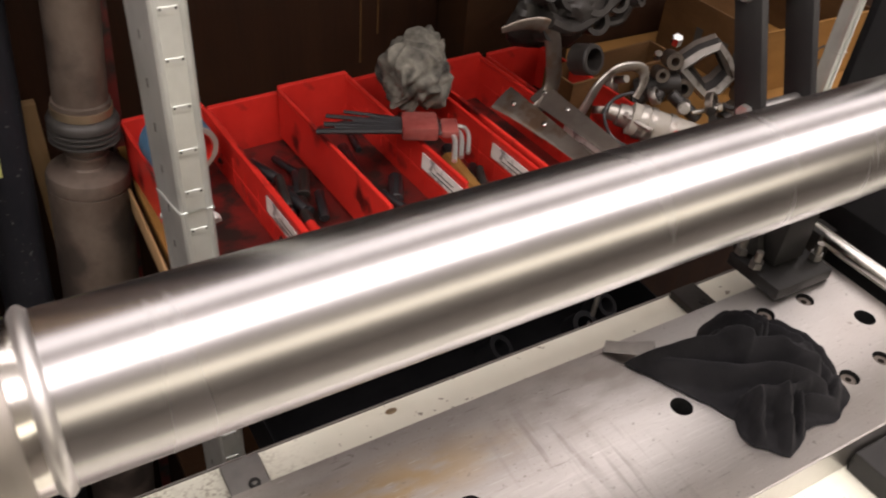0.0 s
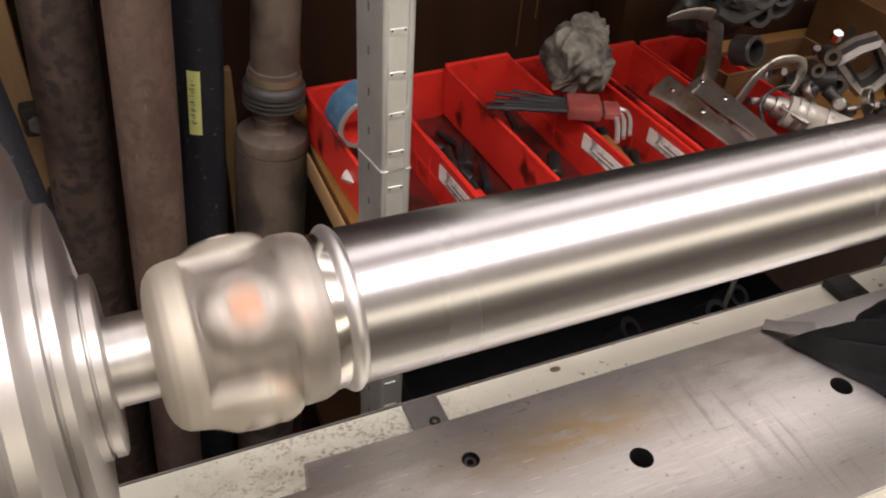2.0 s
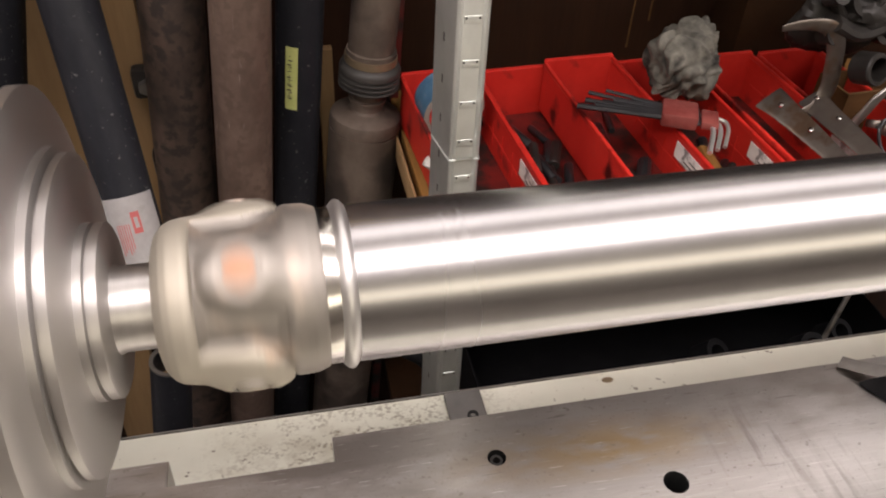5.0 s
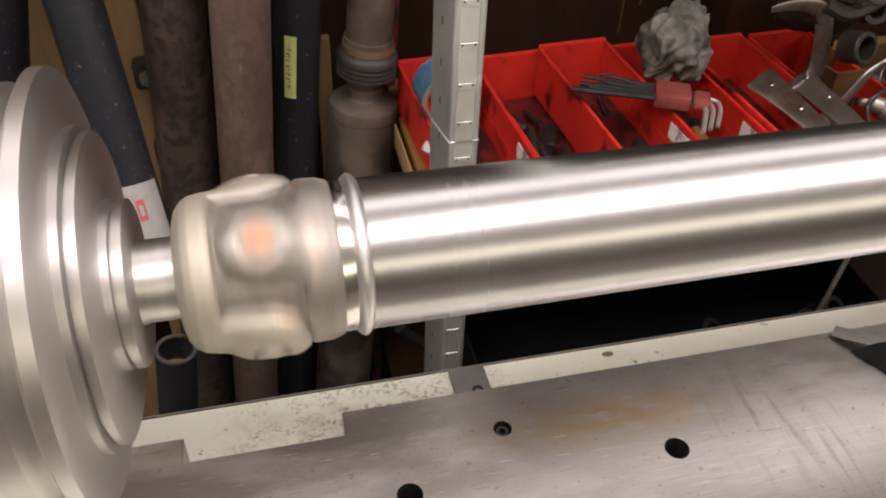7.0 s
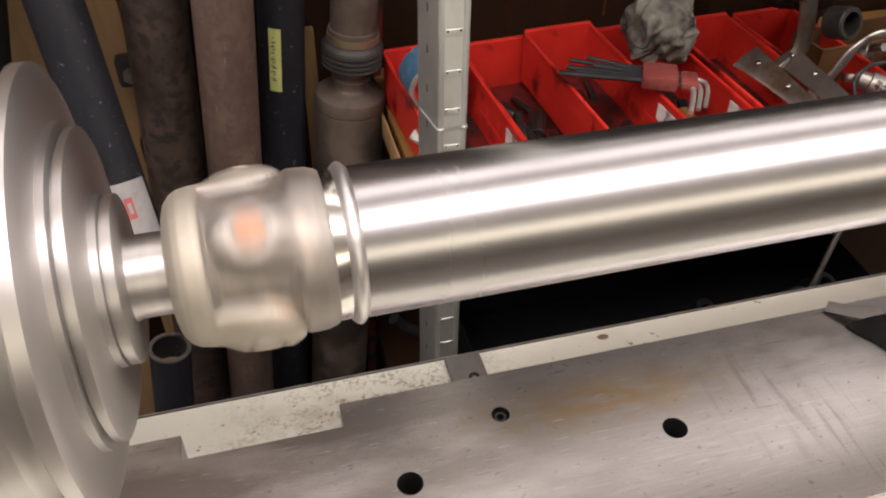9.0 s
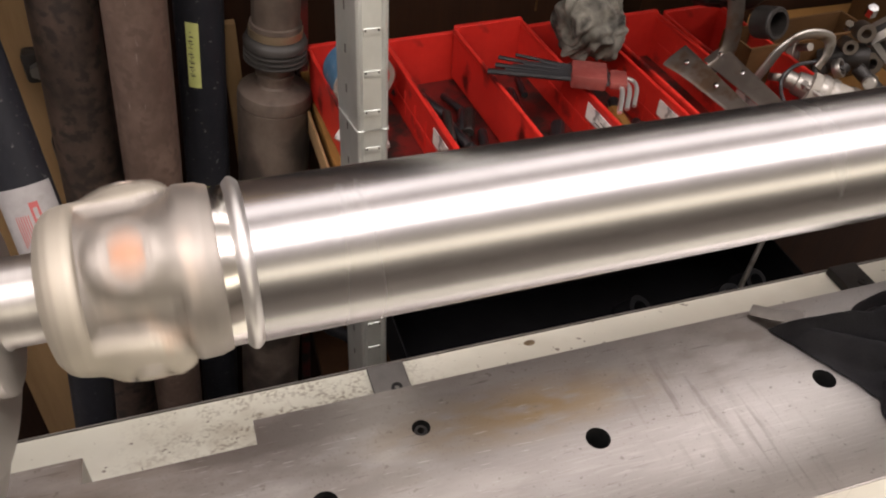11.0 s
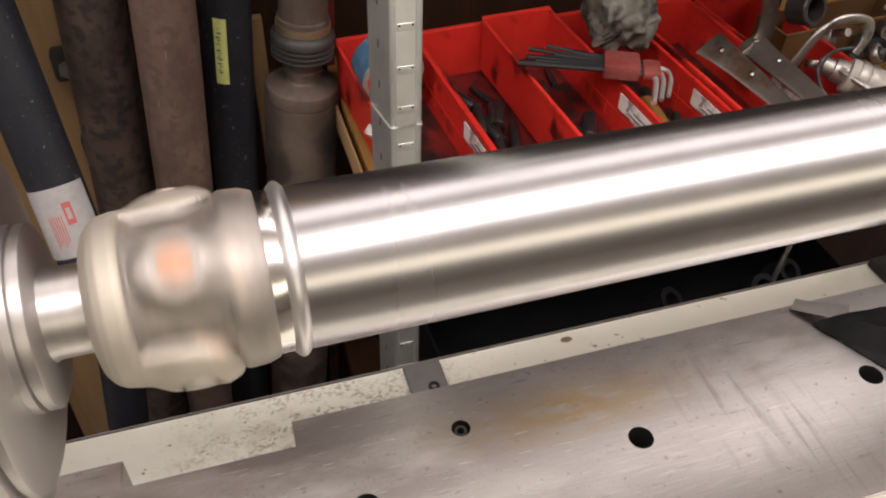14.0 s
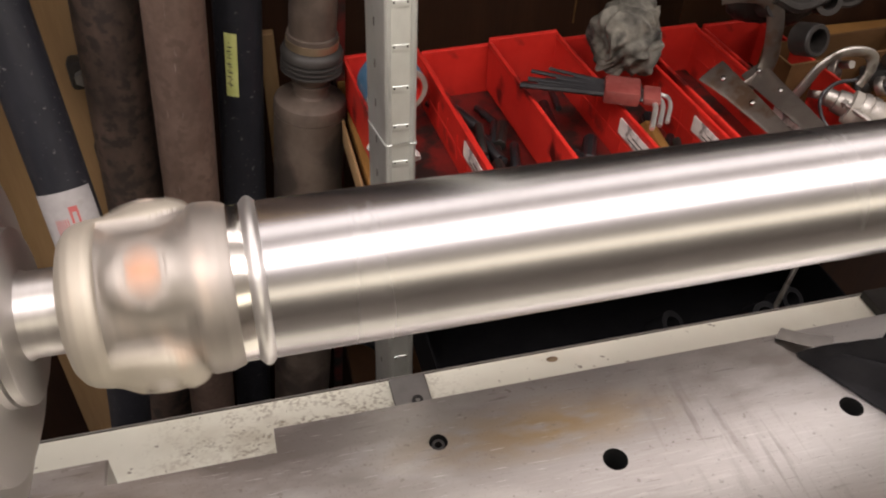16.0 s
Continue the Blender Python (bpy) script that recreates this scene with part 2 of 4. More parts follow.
BROWNPIPE = mat("brown_primer_pipe", (0.062, 0.041, 0.032), (0.165, 0.114, 0.091), 0.55, 0.1, 30, 0.5, 150, (1, 1, 0.7), spec=0.3,
                spots=(0.092, 0.063, 0.050), spot_scale=85, spot_at=0.57)
overlay(BROWNPIPE, noise_mask(BROWNPIPE.node_tree, 0, (260, 260, 26), 3, 0.68, 0.73), (0.30, 0.25, 0.225), 0.5)
DARKPIPE = mat("dark_rusty_pipe", (0.012, 0.0085, 0.007), (0.098, 0.065, 0.050), 0.60, 0.0, 24, 0.5, 110, (1, 1, 0.8),
               spots=(0.024, 0.0175, 0.0145), spot_scale=70, spot_at=0.56)
BLACKPIPE = mat("black_painted_pipe", (0.008, 0.0085, 0.0112), (0.026, 0.027, 0.033), 0.48, 0.0, 10, 0.4, 110, (1, 1, 0.5), spec=0.18,
                spots=(0.16, 0.16, 0.155), spot_scale=170, spot_at=0.715)
PROP = mat("dull_propshaft_steel", (0.075, 0.056, 0.043), (0.175, 0.138, 0.112), 0.58, 0.2, 20, 0.3, 130, (1, 1, 0.7),
           spots=(0.048, 0.037, 0.031), spot_scale=11, spot_at=0.53)
PROPRING = mat("brass_band", (0.28, 0.21, 0.13), (0.40, 0.32, 0.22), 0.4, 0.7, 30, 0.1)
RUBBER = mat("black_rubber", (0.026, 0.024, 0.022), (0.050, 0.046, 0.042), 0.55, 0, 30, 0.15)
YELLOW = mat("yellow_tape", (0.46, 0.52, 0.15), (0.62, 0.64, 0.26), 0.55, 0, 40, 0.15)
INK = mat("ink", (0.03, 0.03, 0.03), (0.06, 0.055, 0.05), 0.7)
REDINK = mat("red_ink", (0.36, 0.07, 0.07), (0.42, 0.12, 0.11), 0.6)
WHITELABEL = mat("white_label", (0.25, 0.24, 0.24), (0.37, 0.36, 0.355), 0.5, 0, 30, 0.1,
                 spots=(0.25, 0.24, 0.23), spot_scale=60, spot_at=0.66)
PLY = mat("raw_timber", (0.25, 0.15, 0.066), (0.38, 0.245, 0.12), 0.6, 0, 6, 0.2, 60, (6, 6, 0.6))
BROWNBOARD = mat("dark_brown_board", (0.013, 0.0048, 0.0021), (0.040, 0.0160, 0.0066), 0.62, 0, 5, 0.2, 40, (5, 1, 0.45), spec=0.25)
CARD = mat("cardboard", (0.19, 0.092, 0.022), (0.29, 0.150, 0.042), 0.8, 0, 10, 0.15, 90, (1, 1, 3), spec=0.2)
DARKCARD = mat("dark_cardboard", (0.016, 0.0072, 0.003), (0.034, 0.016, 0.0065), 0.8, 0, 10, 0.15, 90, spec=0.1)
MIDCARD = mat("mid_brown_cardboard", (0.07, 0.034, 0.012), (0.125, 0.066, 0.025), 0.8, 0, 10, 0.15, 90, (1, 1, 3), spec=0.2)
GREASE = mat("greasy_casting", (0.009, 0.008, 0.0075), (0.036, 0.032, 0.029), 0.46, 0.1, 25, 0.35, 120, spec=0.35)
ALU = mat("dull_aluminium", (0.26, 0.245, 0.225), (0.42, 0.40, 0.37), 0.42, 0.9, 25, 0.25, 120,
          spots=(0.12, 0.10, 0.085), spot_scale=40, spot_at=0.62)
WIPER = mat("grey_steel_blade", (0.13, 0.11, 0.093), (0.24, 0.21, 0.185), 0.38, 0.85, 20, 0.15, 90,
            spots=(0.14, 0.09, 0.06), spot_scale=28, spot_at=0.62)
CHROME = mat("chrome", (0.6, 0.6, 0.6), (0.7, 0.7, 0.7), 0.15, 1.0, 20, 0.02)
KEYBLACK = mat("black_oxide_key", (0.016, 0.016, 0.018), (0.034, 0.034, 0.037), 0.33, 0.3, 40, 0.05)
REDCLEAR = mat("red_holder_plastic", (0.15, 0.030, 0.026), (0.27, 0.075, 0.065), 0.25, 0, 30, 0.05)
WHITEPVC = mat("off_white_plastic", (0.24, 0.22, 0.19), (0.36, 0.335, 0.295), 0.45, 0, 20, 0.1,
               spots=(0.22, 0.19, 0.15), spot_scale=30, spot_at=0.64)
BLUE = mat("blue_tape_print", (0.025, 0.075, 0.14), (0.075, 0.155, 0.24), 0.45, 0, 60, 0.05,
           spots=(0.45, 0.22, 0.15), spot_scale=60, spot_at=0.66)
CLOTH = mat("black_cotton", (0.0045, 0.0045, 0.0055), (0.022, 0.0215, 0.023), 0.9, 0, 24, 0.3, 600, spec=0.06)
CLOTH.node_tree.nodes["Principled BSDF"].inputs["Sheen Weight"].default_value = 0.04
GREYTAG = mat("grey_tag", (0.13, 0.12, 0.11), (0.24, 0.225, 0.21), 0.7, 0, 40, 0.2)
RAG = mat("oily_grey_rag", (0.012, 0.0115, 0.009), (0.26, 0.245, 0.205), 0.85, 0, 30, 0.5, 160,
          spots=(0.022, 0.021, 0.018), spot_scale=24, spot_at=0.57)
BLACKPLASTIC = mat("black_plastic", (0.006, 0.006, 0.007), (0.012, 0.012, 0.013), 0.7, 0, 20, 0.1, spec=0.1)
DARKGREASE = mat("oily_dark_steel", (0.010, 0.009, 0.008), (0.03, 0.027, 0.024), 0.5, 0.3, 25, 0.3, 120)
CONCRETE = mat("concrete_floor", (0.17, 0.155, 0.14), (0.26, 0.24, 0.22), 0.7, 0, 2, 0.2, 40)
PAINTWALL = mat("grey_wall", (0.34, 0.315, 0.29), (0.42, 0.39, 0.365), 0.8, 0, 2, 0.1, 40)
CEIL = mat("ceiling_white", (0.72, 0.70, 0.68), (0.80, 0.78, 0.76), 0.8, 0, 2, 0.1, 40)


# ---- mesh helpers ----
def mesh_from(name, bm, material, smooth=False):
    bmesh.ops.recalc_face_normals(bm, faces=bm.faces)
    me = bpy.data.meshes.new(name)
    bm.to_mesh(me)
    bm.free()
    me.materials.append(material)
    if smooth:
        for p in me.polygons:
            p.use_smooth = True
        me.set_sharp_from_angle(angle=radians(35))
    return me


def part(name, bm, material, parent=None, label="", smooth=True, m=None):
    ob = new(name, mesh_from(name, bm, material, smooth))
    if parent:
        ob.parent = parent
    if m:
        ob.matrix_basis = m
    if label:
        ob["label"] = label
    return ob


def thing(name, label, category, x=0, y=0, z=0, group="", m=None):
    ob = new(name)
    ob.empty_display_size = 0.02
    ob.matrix_basis = m if m else pose(x, y, z)
    return tagged(ob, label, category, group)


def box(x0, x1, y0, y1, z0, z1, bevel=0.0, seg=2, bm=None):
    own = bmesh.new()
    bmesh.ops.create_cube(own, size=1)
    for v in own.verts:
        v.co = Vector((x0 + (v.co.x + 0.5) * (x1 - x0), y0 + (v.co.y + 0.5) * (y1 - y0), z0 + (v.co.z + 0.5) * (z1 - z0)))
    if bevel:
        bmesh.ops.bevel(own, geom=own.edges[:], offset=bevel, segments=seg, affect="EDGES", profile=0.5)
    if bm is None:
        return own
    me = bpy.data.meshes.new("tmp")
    own.to_mesh(me)
    own.free()
    bm.from_mesh(me)
    bpy.data.meshes.remove(me)
    return bm


def prism(outline, depth, bevel=0.0):
    """A flat outline in x and y, given depth along z."""
    bm = bmesh.new()
    f = bm.faces.new([bm.verts.new((x, y, 0)) for x, y in outline])
    r = bmesh.ops.extrude_face_region(bm, geom=[f])
    for v in r["geom"]:
        if isinstance(v, bmesh.types.BMVert):
            v.co.z += depth
    if bevel:
        bmesh.ops.bevel(bm, geom=bm.edges[:], offset=bevel, segments=1, affect="EDGES")
    return bm


def revolve(profile, seg=48, axis="x", closed=False):
    """Turns (along, radius) pairs about an axis."""
    bm = bmesh.new()
    rings = []
    for a, r in profile:
        ring = []
        for i in range(seg):
            t = 2 * math.pi * i / seg
            c, s = r * math.cos(t), r * math.sin(t)
            ring.append(bm.verts.new((a, c, s) if axis == "x" else (c, s, a)))
        rings.append(ring)
    pairs = list(zip(rings, rings[1:]))
    if closed:
        pairs.append((rings[-1], rings[0]))
    for p, q in pairs:
        for i in range(seg):
            j = (i + 1) % seg
            bm.faces.new((p[i], p[j], q[j], q[i]))
    if not closed:
        bm.faces.new(rings[0])
        bm.faces.new(rings[-1])
    return bm


def sweep(points, radius, seg=12, flat=1.0, bm=None, up=(0, 0, 1), taper=None):
    """A bar along points; flat squeezes it against the up direction."""
    bm = bm or bmesh.new()
    pts = [Vector(p) for p in points]
    rings = []
    for i, p in enumerate(pts):
        d = (pts[min(i + 1, len(pts) - 1)] - pts[max(i - 1, 0)]).normalized()
        side = d.cross(Vector(up))
        side = side.normalized() if side.length > 1e-5 else d.orthogonal().normalized()
        top = side.cross(d).normalized()
        r = radius * (taper[i] if taper else 1)
        rings.append([bm.verts.new(p + side * (r * math.cos(2 * math.pi * k / seg)) + top * (r * flat * math.sin(2 * math.pi * k / seg))) for k in range(seg)])
    for a, b in zip(rings, rings[1:]):
        for k in range(seg):
            n = (k + 1) % seg
            bm.faces.new((a[k], a[n], b[n], b[k]))
    bm.faces.new(rings[0])
    bm.faces.new(rings[-1])
    return bm


def curve_points(ctrl, n=8):
    """A smooth line through control points (Catmull-Rom)."""
    c = [Vector(p) for p in ctrl]
    c = [c[0] * 2 - c[1]] + c + [c[-1] * 2 - c[-2]]
    out = []
    for i in range(1, len(c) - 2):
        for k in range(n):
            t = k / n
            a, b, d, e = c[i - 1], c[i], c[i + 1], c[i + 2]
            out.append(0.5 * (2 * b + (d - a) * t + (2 * a - 5 * b + 4 * d - e) * t * t + (3 * b - a - 3 * d + e) * t ** 3))
    return out + [c[-2]]


def frame_of(p, q):
    """A pose at p whose z runs towards q."""
    d = Vector(q) - Vector(p)
    w = d.normalized()
    u = Vector((1, 0, 0)) if abs(w.x) < 0.9 else Vector((0, 0, 1))
    u = (u - w * u.dot(w)).normalized()
    v = w.cross(u)
    m = Matrix((u, v, w)).transposed().to_4x4()
    return Matrix.Translation(p) @ m, d.length


def hexbolt(size, height, stud=None):
    bm = bmesh.new()
    bmesh.ops.create_cone(bm, segments=6, radius1=size, radius2=size * 0.94, depth=height, cap_ends=True)
    bmesh.ops.translate(bm, verts=bm.verts, vec=(0, 0, height / 2))
    return bm


# ---- the room ----
def slab(name, x0, x1, y0, y1, z0, z1, material, label):
    return tagged(part(name, box(x0, x1, y0, y1, z0, z1), material, smooth=False), label, kind="structure")


slab("floor", -3.6, 4.2, -4.8, 1.0, -0.1, 0.0, CONCRETE, "grey concrete workshop floor")
slab("ceiling", -3.6, 4.2, -4.8, 1.0, 2.7, 2.8, CEIL, "off-white painted workshop ceiling")
slab("wall_north", -3.6, 4.2, 0.78, 0.95, 0.0, 2.7, PAINTWALL, "dull grey painted workshop wall")
slab("wall_south", -3.6, 4.2, -4.8, -4.6, 0.0, 2.7, PAINTWALL, "dull grey painted workshop wall")
slab("wall_west", -3.6, -3.4, -4.6, 0.78, 0.0, 2.7, PAINTWALL, "dull grey painted workshop wall")
slab("wall_east", 4.0, 4.2, -4.6, 0.78, 0.0, 2.7, PAINTWALL, "dull grey painted workshop wall")

# ---- balancing machine: cast bed, steel plate ----
BED = 0.85
RAIL = 0.805
machine = thing("balancing_machine", "cream-painted cast machine bed under a worn steel plate", "machine", 0.2, -0.15, 0.0)


def in_machine(bm, name, material, label="", smooth=False, parent=None):
    bmesh.ops.translate(bm, verts=bm.verts, vec=(-0.2, 0.15, 0))
    return part(name, bm, material, parent or machine, label, smooth)


bed_casting = in_machine(box(-1.0, 1.7, -0.37, 0.064, 0.32, RAIL, 0.004), "bed_casting", CREAM, "chipped cream-painted cast iron bed", True)
# thin grey strip stands in for the shade line at the back edge
in_machine(box(-1.0, 1.7, 0.0636, 0.0648, RAIL - 0.003, RAIL + 0.0003), "edge_shade_line", GREYTAG, "thin grey strip painting the shade line along the casting's edge")
in_machine(box(-0.9, 1.6, -0.32, 0.02, 0.0, 0.32, 0.006), "base", BLACKSTEEL, "dark steel base", True)

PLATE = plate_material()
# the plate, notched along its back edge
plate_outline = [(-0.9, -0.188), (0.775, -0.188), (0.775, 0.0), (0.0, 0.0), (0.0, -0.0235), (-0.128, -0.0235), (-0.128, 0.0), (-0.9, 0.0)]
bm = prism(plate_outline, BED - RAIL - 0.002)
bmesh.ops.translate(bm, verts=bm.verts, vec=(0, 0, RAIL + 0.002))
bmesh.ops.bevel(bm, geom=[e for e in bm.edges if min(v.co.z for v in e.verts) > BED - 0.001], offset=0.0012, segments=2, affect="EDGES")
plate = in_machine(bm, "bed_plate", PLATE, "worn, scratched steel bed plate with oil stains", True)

# bored holes: cutter solids go through the plate
HOLES = [(0.261, -0.092, 0.0102), (0.040, -0.089, 0.0102), (0.481, -0.090, 0.0102), (0.737, -0.086, 0.0108), (-0.18, -0.095, 0.0102),
         (0.127, -0.044, 0.0076), (0.701, -0.039, 0.0095), (0.652, -0.135, 0.0095), (0.703, -0.133, 0.0095), (0.645, -0.0366, 0.0095)]
cut = bmesh.new()
for x, y, r in HOLES:
    bmesh.ops.create_cone(cut, segments=32, radius1=r, radius2=r, depth=0.36, cap_ends=True,
                          matrix=Matrix.Translation((x, y, BED + 0.005)))
cutter = new("cutter", mesh_from("cutter", cut, HOLE))
for ob in (plate, bed_casting):
    mod = ob.modifiers.new("bore", "BOOLEAN")
    mod.object, mod.operation, mod.solver, mod.material_mode = cutter, "DIFFERENCE", "EXACT", "TRANSFER"
    bored = bpy.data.meshes.new_from_object(ob.evaluated_get(bpy.context.evaluated_depsgraph_get()))
    ob.modifiers.clear()
    ob.data = bored
bpy.data.objects.remove(cutter)
for x, y, r in HOLES[5:]:
    rim = r - 0.0024
    bmr = revolve([(BED - 0.012, 0.0031), (BED - 0.0035, 0.0031), (BED - 0.0035, rim), (BED - 0.012, rim)], 24, "z", True)
    bmesh.ops.translate(bmr, verts=bmr.verts, vec=(x, y, 0))
    in_machine(bmr, "socket_screw", GREASE if x < 0.3 else WIPER, "", True, None)
# key blocks behind the plate
for x, x1, h in ((0.107, 0.141, 0.006), (0.614, 0.648, 0.011)):
    block = in_machine(box(x, x1, 0.012, 0.059, RAIL + 0.001, RAIL + h, 0.001), "key_block", KEYSTEEL if x < 0.3 else DARKGREASE, "small grey steel key block")
    cap = revolve([(RAIL + h, 0.0052), (RAIL + h + 0.0012, 0.0050), (RAIL + h + 0.0012, 0.0024), (RAIL + h, 0.0024)], 20, "z", True)
    bmesh.ops.translate(cap, verts=cap.verts, vec=((x + x1) / 2 + 0.004, 0.030, 0))
    in_machine(cap, "key_screw", BLACKSTEEL, "", True, block)
chip = revolve([(0, 0.0015), (0.0004, 0.0062), (0.0007, 0.0045), (0.0008, 0.001)], 14, "z")
bmesh.ops.scale(chip, verts=chip.verts, vec=(0.95, 0.55, 1))
bmesh.ops.translate(chip, verts=chip.verts, vec=(0.266, 0.052, RAIL + 0.0002))
in_machine(chip, "paint_chip", PROPRING, "brown rust chip in the paint")
# stop bracket on the front rail
in_machine(box(0.603, 0.75, -0.232, -0.1895, RAIL + 0.001, RAIL + 0.026, 0.002), "stop_bracket", BLACKSTEEL, "black steel stop bracket")

# ---- pedestal behind the shaft, with leaning arms ----
ped = thing("bearing_pedestal", "black steel bearing pedestal with two leaning arms, bolted to the bed", "machine part", 0.705, 0.012, BED)
part("base_flange", box(-0.038, 0.046, -0.040, 0.030, 0.001, 0.016, 0.002), BLACKSTEEL, ped)
part("block", box(-0.018, 0.028, -0.012, 0.030, 0.018, 0.075, 0.003), BLACKSTEEL, ped)
for x, y in ((-0.034, -0.002), (-0.030, 0.022), (0.038, -0.020)):
    part("nut", hexbolt(0.0075, 0.008), KEYSTEEL, ped, "worn steel nut", False, pose(x, y, 0.018))
    part("stud", revolve([(0, 0.004), (0.020, 0.004)], 12, "z"), ALU, ped, m=pose(x, y, 0.018))
for x in (-0.025, 0.048):
    arm = box(-0.0045, 0.0045, -0.018, 0.016, 0.0, 0.32, 0.001)
    part("arm", arm, BLACKSTEEL, ped, "flat black steel arm", m=pose(x, 0.018, 0.02, -21.5, 0, 0))
for s, r, mt in ((0.152, 0.007, KEYSTEEL), (0.268, 0.0095, ALU)):
    c = pose(0, 0.018, 0.02, -21.5, 0, 0) @ Vector((0, 0, s))
    rod = revolve([(-0.030, r), (0.056, r)], 20)
    part("cross_rod", rod, mt, ped, "dull steel cross rod", m=Matrix.Translation(c))
    part("bolt_head", hexbolt(0.0088, 0.007), GALV, ped, "zinc hexagon bolt head", False, Matrix.Translation(c + Vector((-0.029, 0, 0))) @ pose(0, 0, 0, 0, -90, 0))

# bright cross slide bar at the plate's end
slide = thing("slide_bar", "bright round steel slide bar in black holders", "machine part", 0.79, -0.05, RAIL)
part("bar", revolve([(-0.13, 0.010), (0.085, 0.010)], 24), RING, slide, "polished round bar", m=pose(0, 0, 0.06, 0, 0, 90))
for y in (-0.12, 0.075):
    part("holder", box(-0.014, 0.014, y - 0.012, y + 0.012, 0.001, 0.068, 0.002), BLACKSTEEL, slide)
part("backing_beam", box(0.03, 0.12, -0.13, 0.10, 0.001, 0.085, 0.003), BLACKPLASTIC, slide, "black steel beam")

# ---- the drive shaft: tube, weld ring, joint ----
AXIS = (0.0, -0.0844, 1.0959, 0.627, 0.844)
shaft = thing("drive_shaft", "bright ground steel drive shaft tube with universal joint, spinning", "drive shaft", m=pose(*AXIS[:3], 0, *AXIS[3:]))
part("tube", revolve([(0.009, 0.0422), (0.0105, 0.0430), (1.62, 0.0430), (1.622, 0.042)], 96), TUBE, shaft, "ground steel tube with faint turning marks")
ringp = [(0.0030 + 0.0098 * k / 10, 0.0420 + 0.0042 * math.sin(math.pi * k / 10)) for k in range(11)]
part("weld_ring", revolve(ringp, 96), BEAD, shaft, "rounded weld bead")
part("collar", revolve([(-0.0050, 0.0415), (-0.0045, 0.0424), (0.0036, 0.0424), (0.0042, 0.0420)], 96), RING, shaft, "polished collar")


def joint_surface(x, t, base_x, base_r):
    """Radius of the joint at x along and t round, and which piece lies there: 0 driving yoke, 1 tube yoke, 2 cross in the gap."""
    quarter = math.pi / 2
    a = (t + quarter) % math.pi - quarter          # from the tube yoke's ears
    b = t % math.pi - quarter                      # from the driving yoke's ears

    def tongue(along, s, x0, x1, ear):
        k = min(max(along, x0), x1)
        return math.hypot(along - k, s) - ear

    tube = min(-0.0235 - x, tongue(x, 0.046 * a, -0.0420, -0.018, 0.0235))
    drive = min(x + 0.0675, tongue(x, 0.046 * b, -0.072, -0.0470, 0.0260))
    r0 = float(np.interp(x, base_x, base_r))
    gap = min(tube, drive)
    if gap > 0:
        return r0 - 0.0030 - 0.0030 * min(1.0, gap / 0.0050), 2
    piece = 1 if tube < drive else 0
    rho = math.hypot(x + 0.044, 0.047 * (a if piece else b))
    # boss, its turned seat, softened outer edge
    r = r0 + 0.0068 * math.exp(-(rho / 0.0200) ** 4) - 0.0024 * math.exp(-(rho / 0.0108) ** 10)
    r -= 0.0020 * max(0.0, 1 + gap / 0.0048) ** 2
    return r, piece


def joint_meshes():
    """The forged joint in three pieces: two yokes whose ears interlock, and the cross seen in the gap between them."""
    base = [(-0.0036, 0.0430), (-0.0046, 0.0438), (-0.010, 0.0456), (-0.020, 0.0460), (-0.030, 0.0456), (-0.040, 0.0444), (-0.060, 0.0442),
            (-0.072, 0.0440), (-0.0785, 0.0428), (-0.0825, 0.0405), (-0.0860, 0.0360), (-0.0878, 0.0300), (-0.0885, 0.0235)]
    xs, rs = [b[0] for b in base][::-1], [b[1] for b in base][::-1]
    n, seg = 96, 240
    grid, piece = [], []
    for i in range(n + 1):
        x = -0.0885 + 0.0849 * i / n
        row = [joint_surface(x, 2 * math.pi * k / seg, xs, rs) for k in range(seg)]
        grid.append([Vector((x, r * math.sin(2 * math.pi * k / seg), r * math.cos(2 * math.pi * k / seg))) for k, (r, _) in enumerate(row)])
        piece.append([p for _, p in row])
    out = []
    for which in range(3):
        bm = bmesh.new()
        made = {}

        def vert(i, k):
            if (i, k) not in made:
                made[i, k] = bm.verts.new(grid[i][k])
            return made[i, k]

        for i in range(n):
            for k in range(seg):
                if piece[i][k] == which:
                    j = (k + 1) % seg
                    bm.faces.new((vert(i, k), vert(i, j), vert(i + 1, j), vert(i + 1, k)))
        if which == 0:
            bm.faces.new([vert(0, k) for k in range(seg)])
        if which == 1:
            bm.faces.new([vert(n, k) for k in range(seg)])
        out.append(bm)
    return out


for bm, (name, material, words) in zip(joint_meshes(), (("drive_yoke", PALECAST, "pale forged yoke on the faceplate side"), ("tube_yoke", CAST, "grey forged yoke welded to the tube"),
                                                        ("spider_cross", CAST, "grey cross seen in the gap"))):
    part(name, bm, material, shaft, words)
for k in range(4):
    a = 90 * k
    cap = revolve([(0.0, 0.0), (0.0002, 0.0070), (0.0010, 0.0080), (0.0020, 0.0080), (0.0023, 0.0074), (0.0023, 0.0005)], 36, "z")
    cup = part("bearing_cap", cap, RUSTY if k % 2 == 0 else PALECAST, shaft, "rust-tinted bearing cap" if k % 2 == 0 else "", m=pose(0, 0, 0, a, 0, 0) @ pose(-0.044, 0, 0.0482))
    part("snap_ring", revolve([(0.0005, 0.0094), (0.0005, 0.0110), (0.0019, 0.0110), (0.0019, 0.0094)], 36, "z", True), CAST, cup, "snap ring")
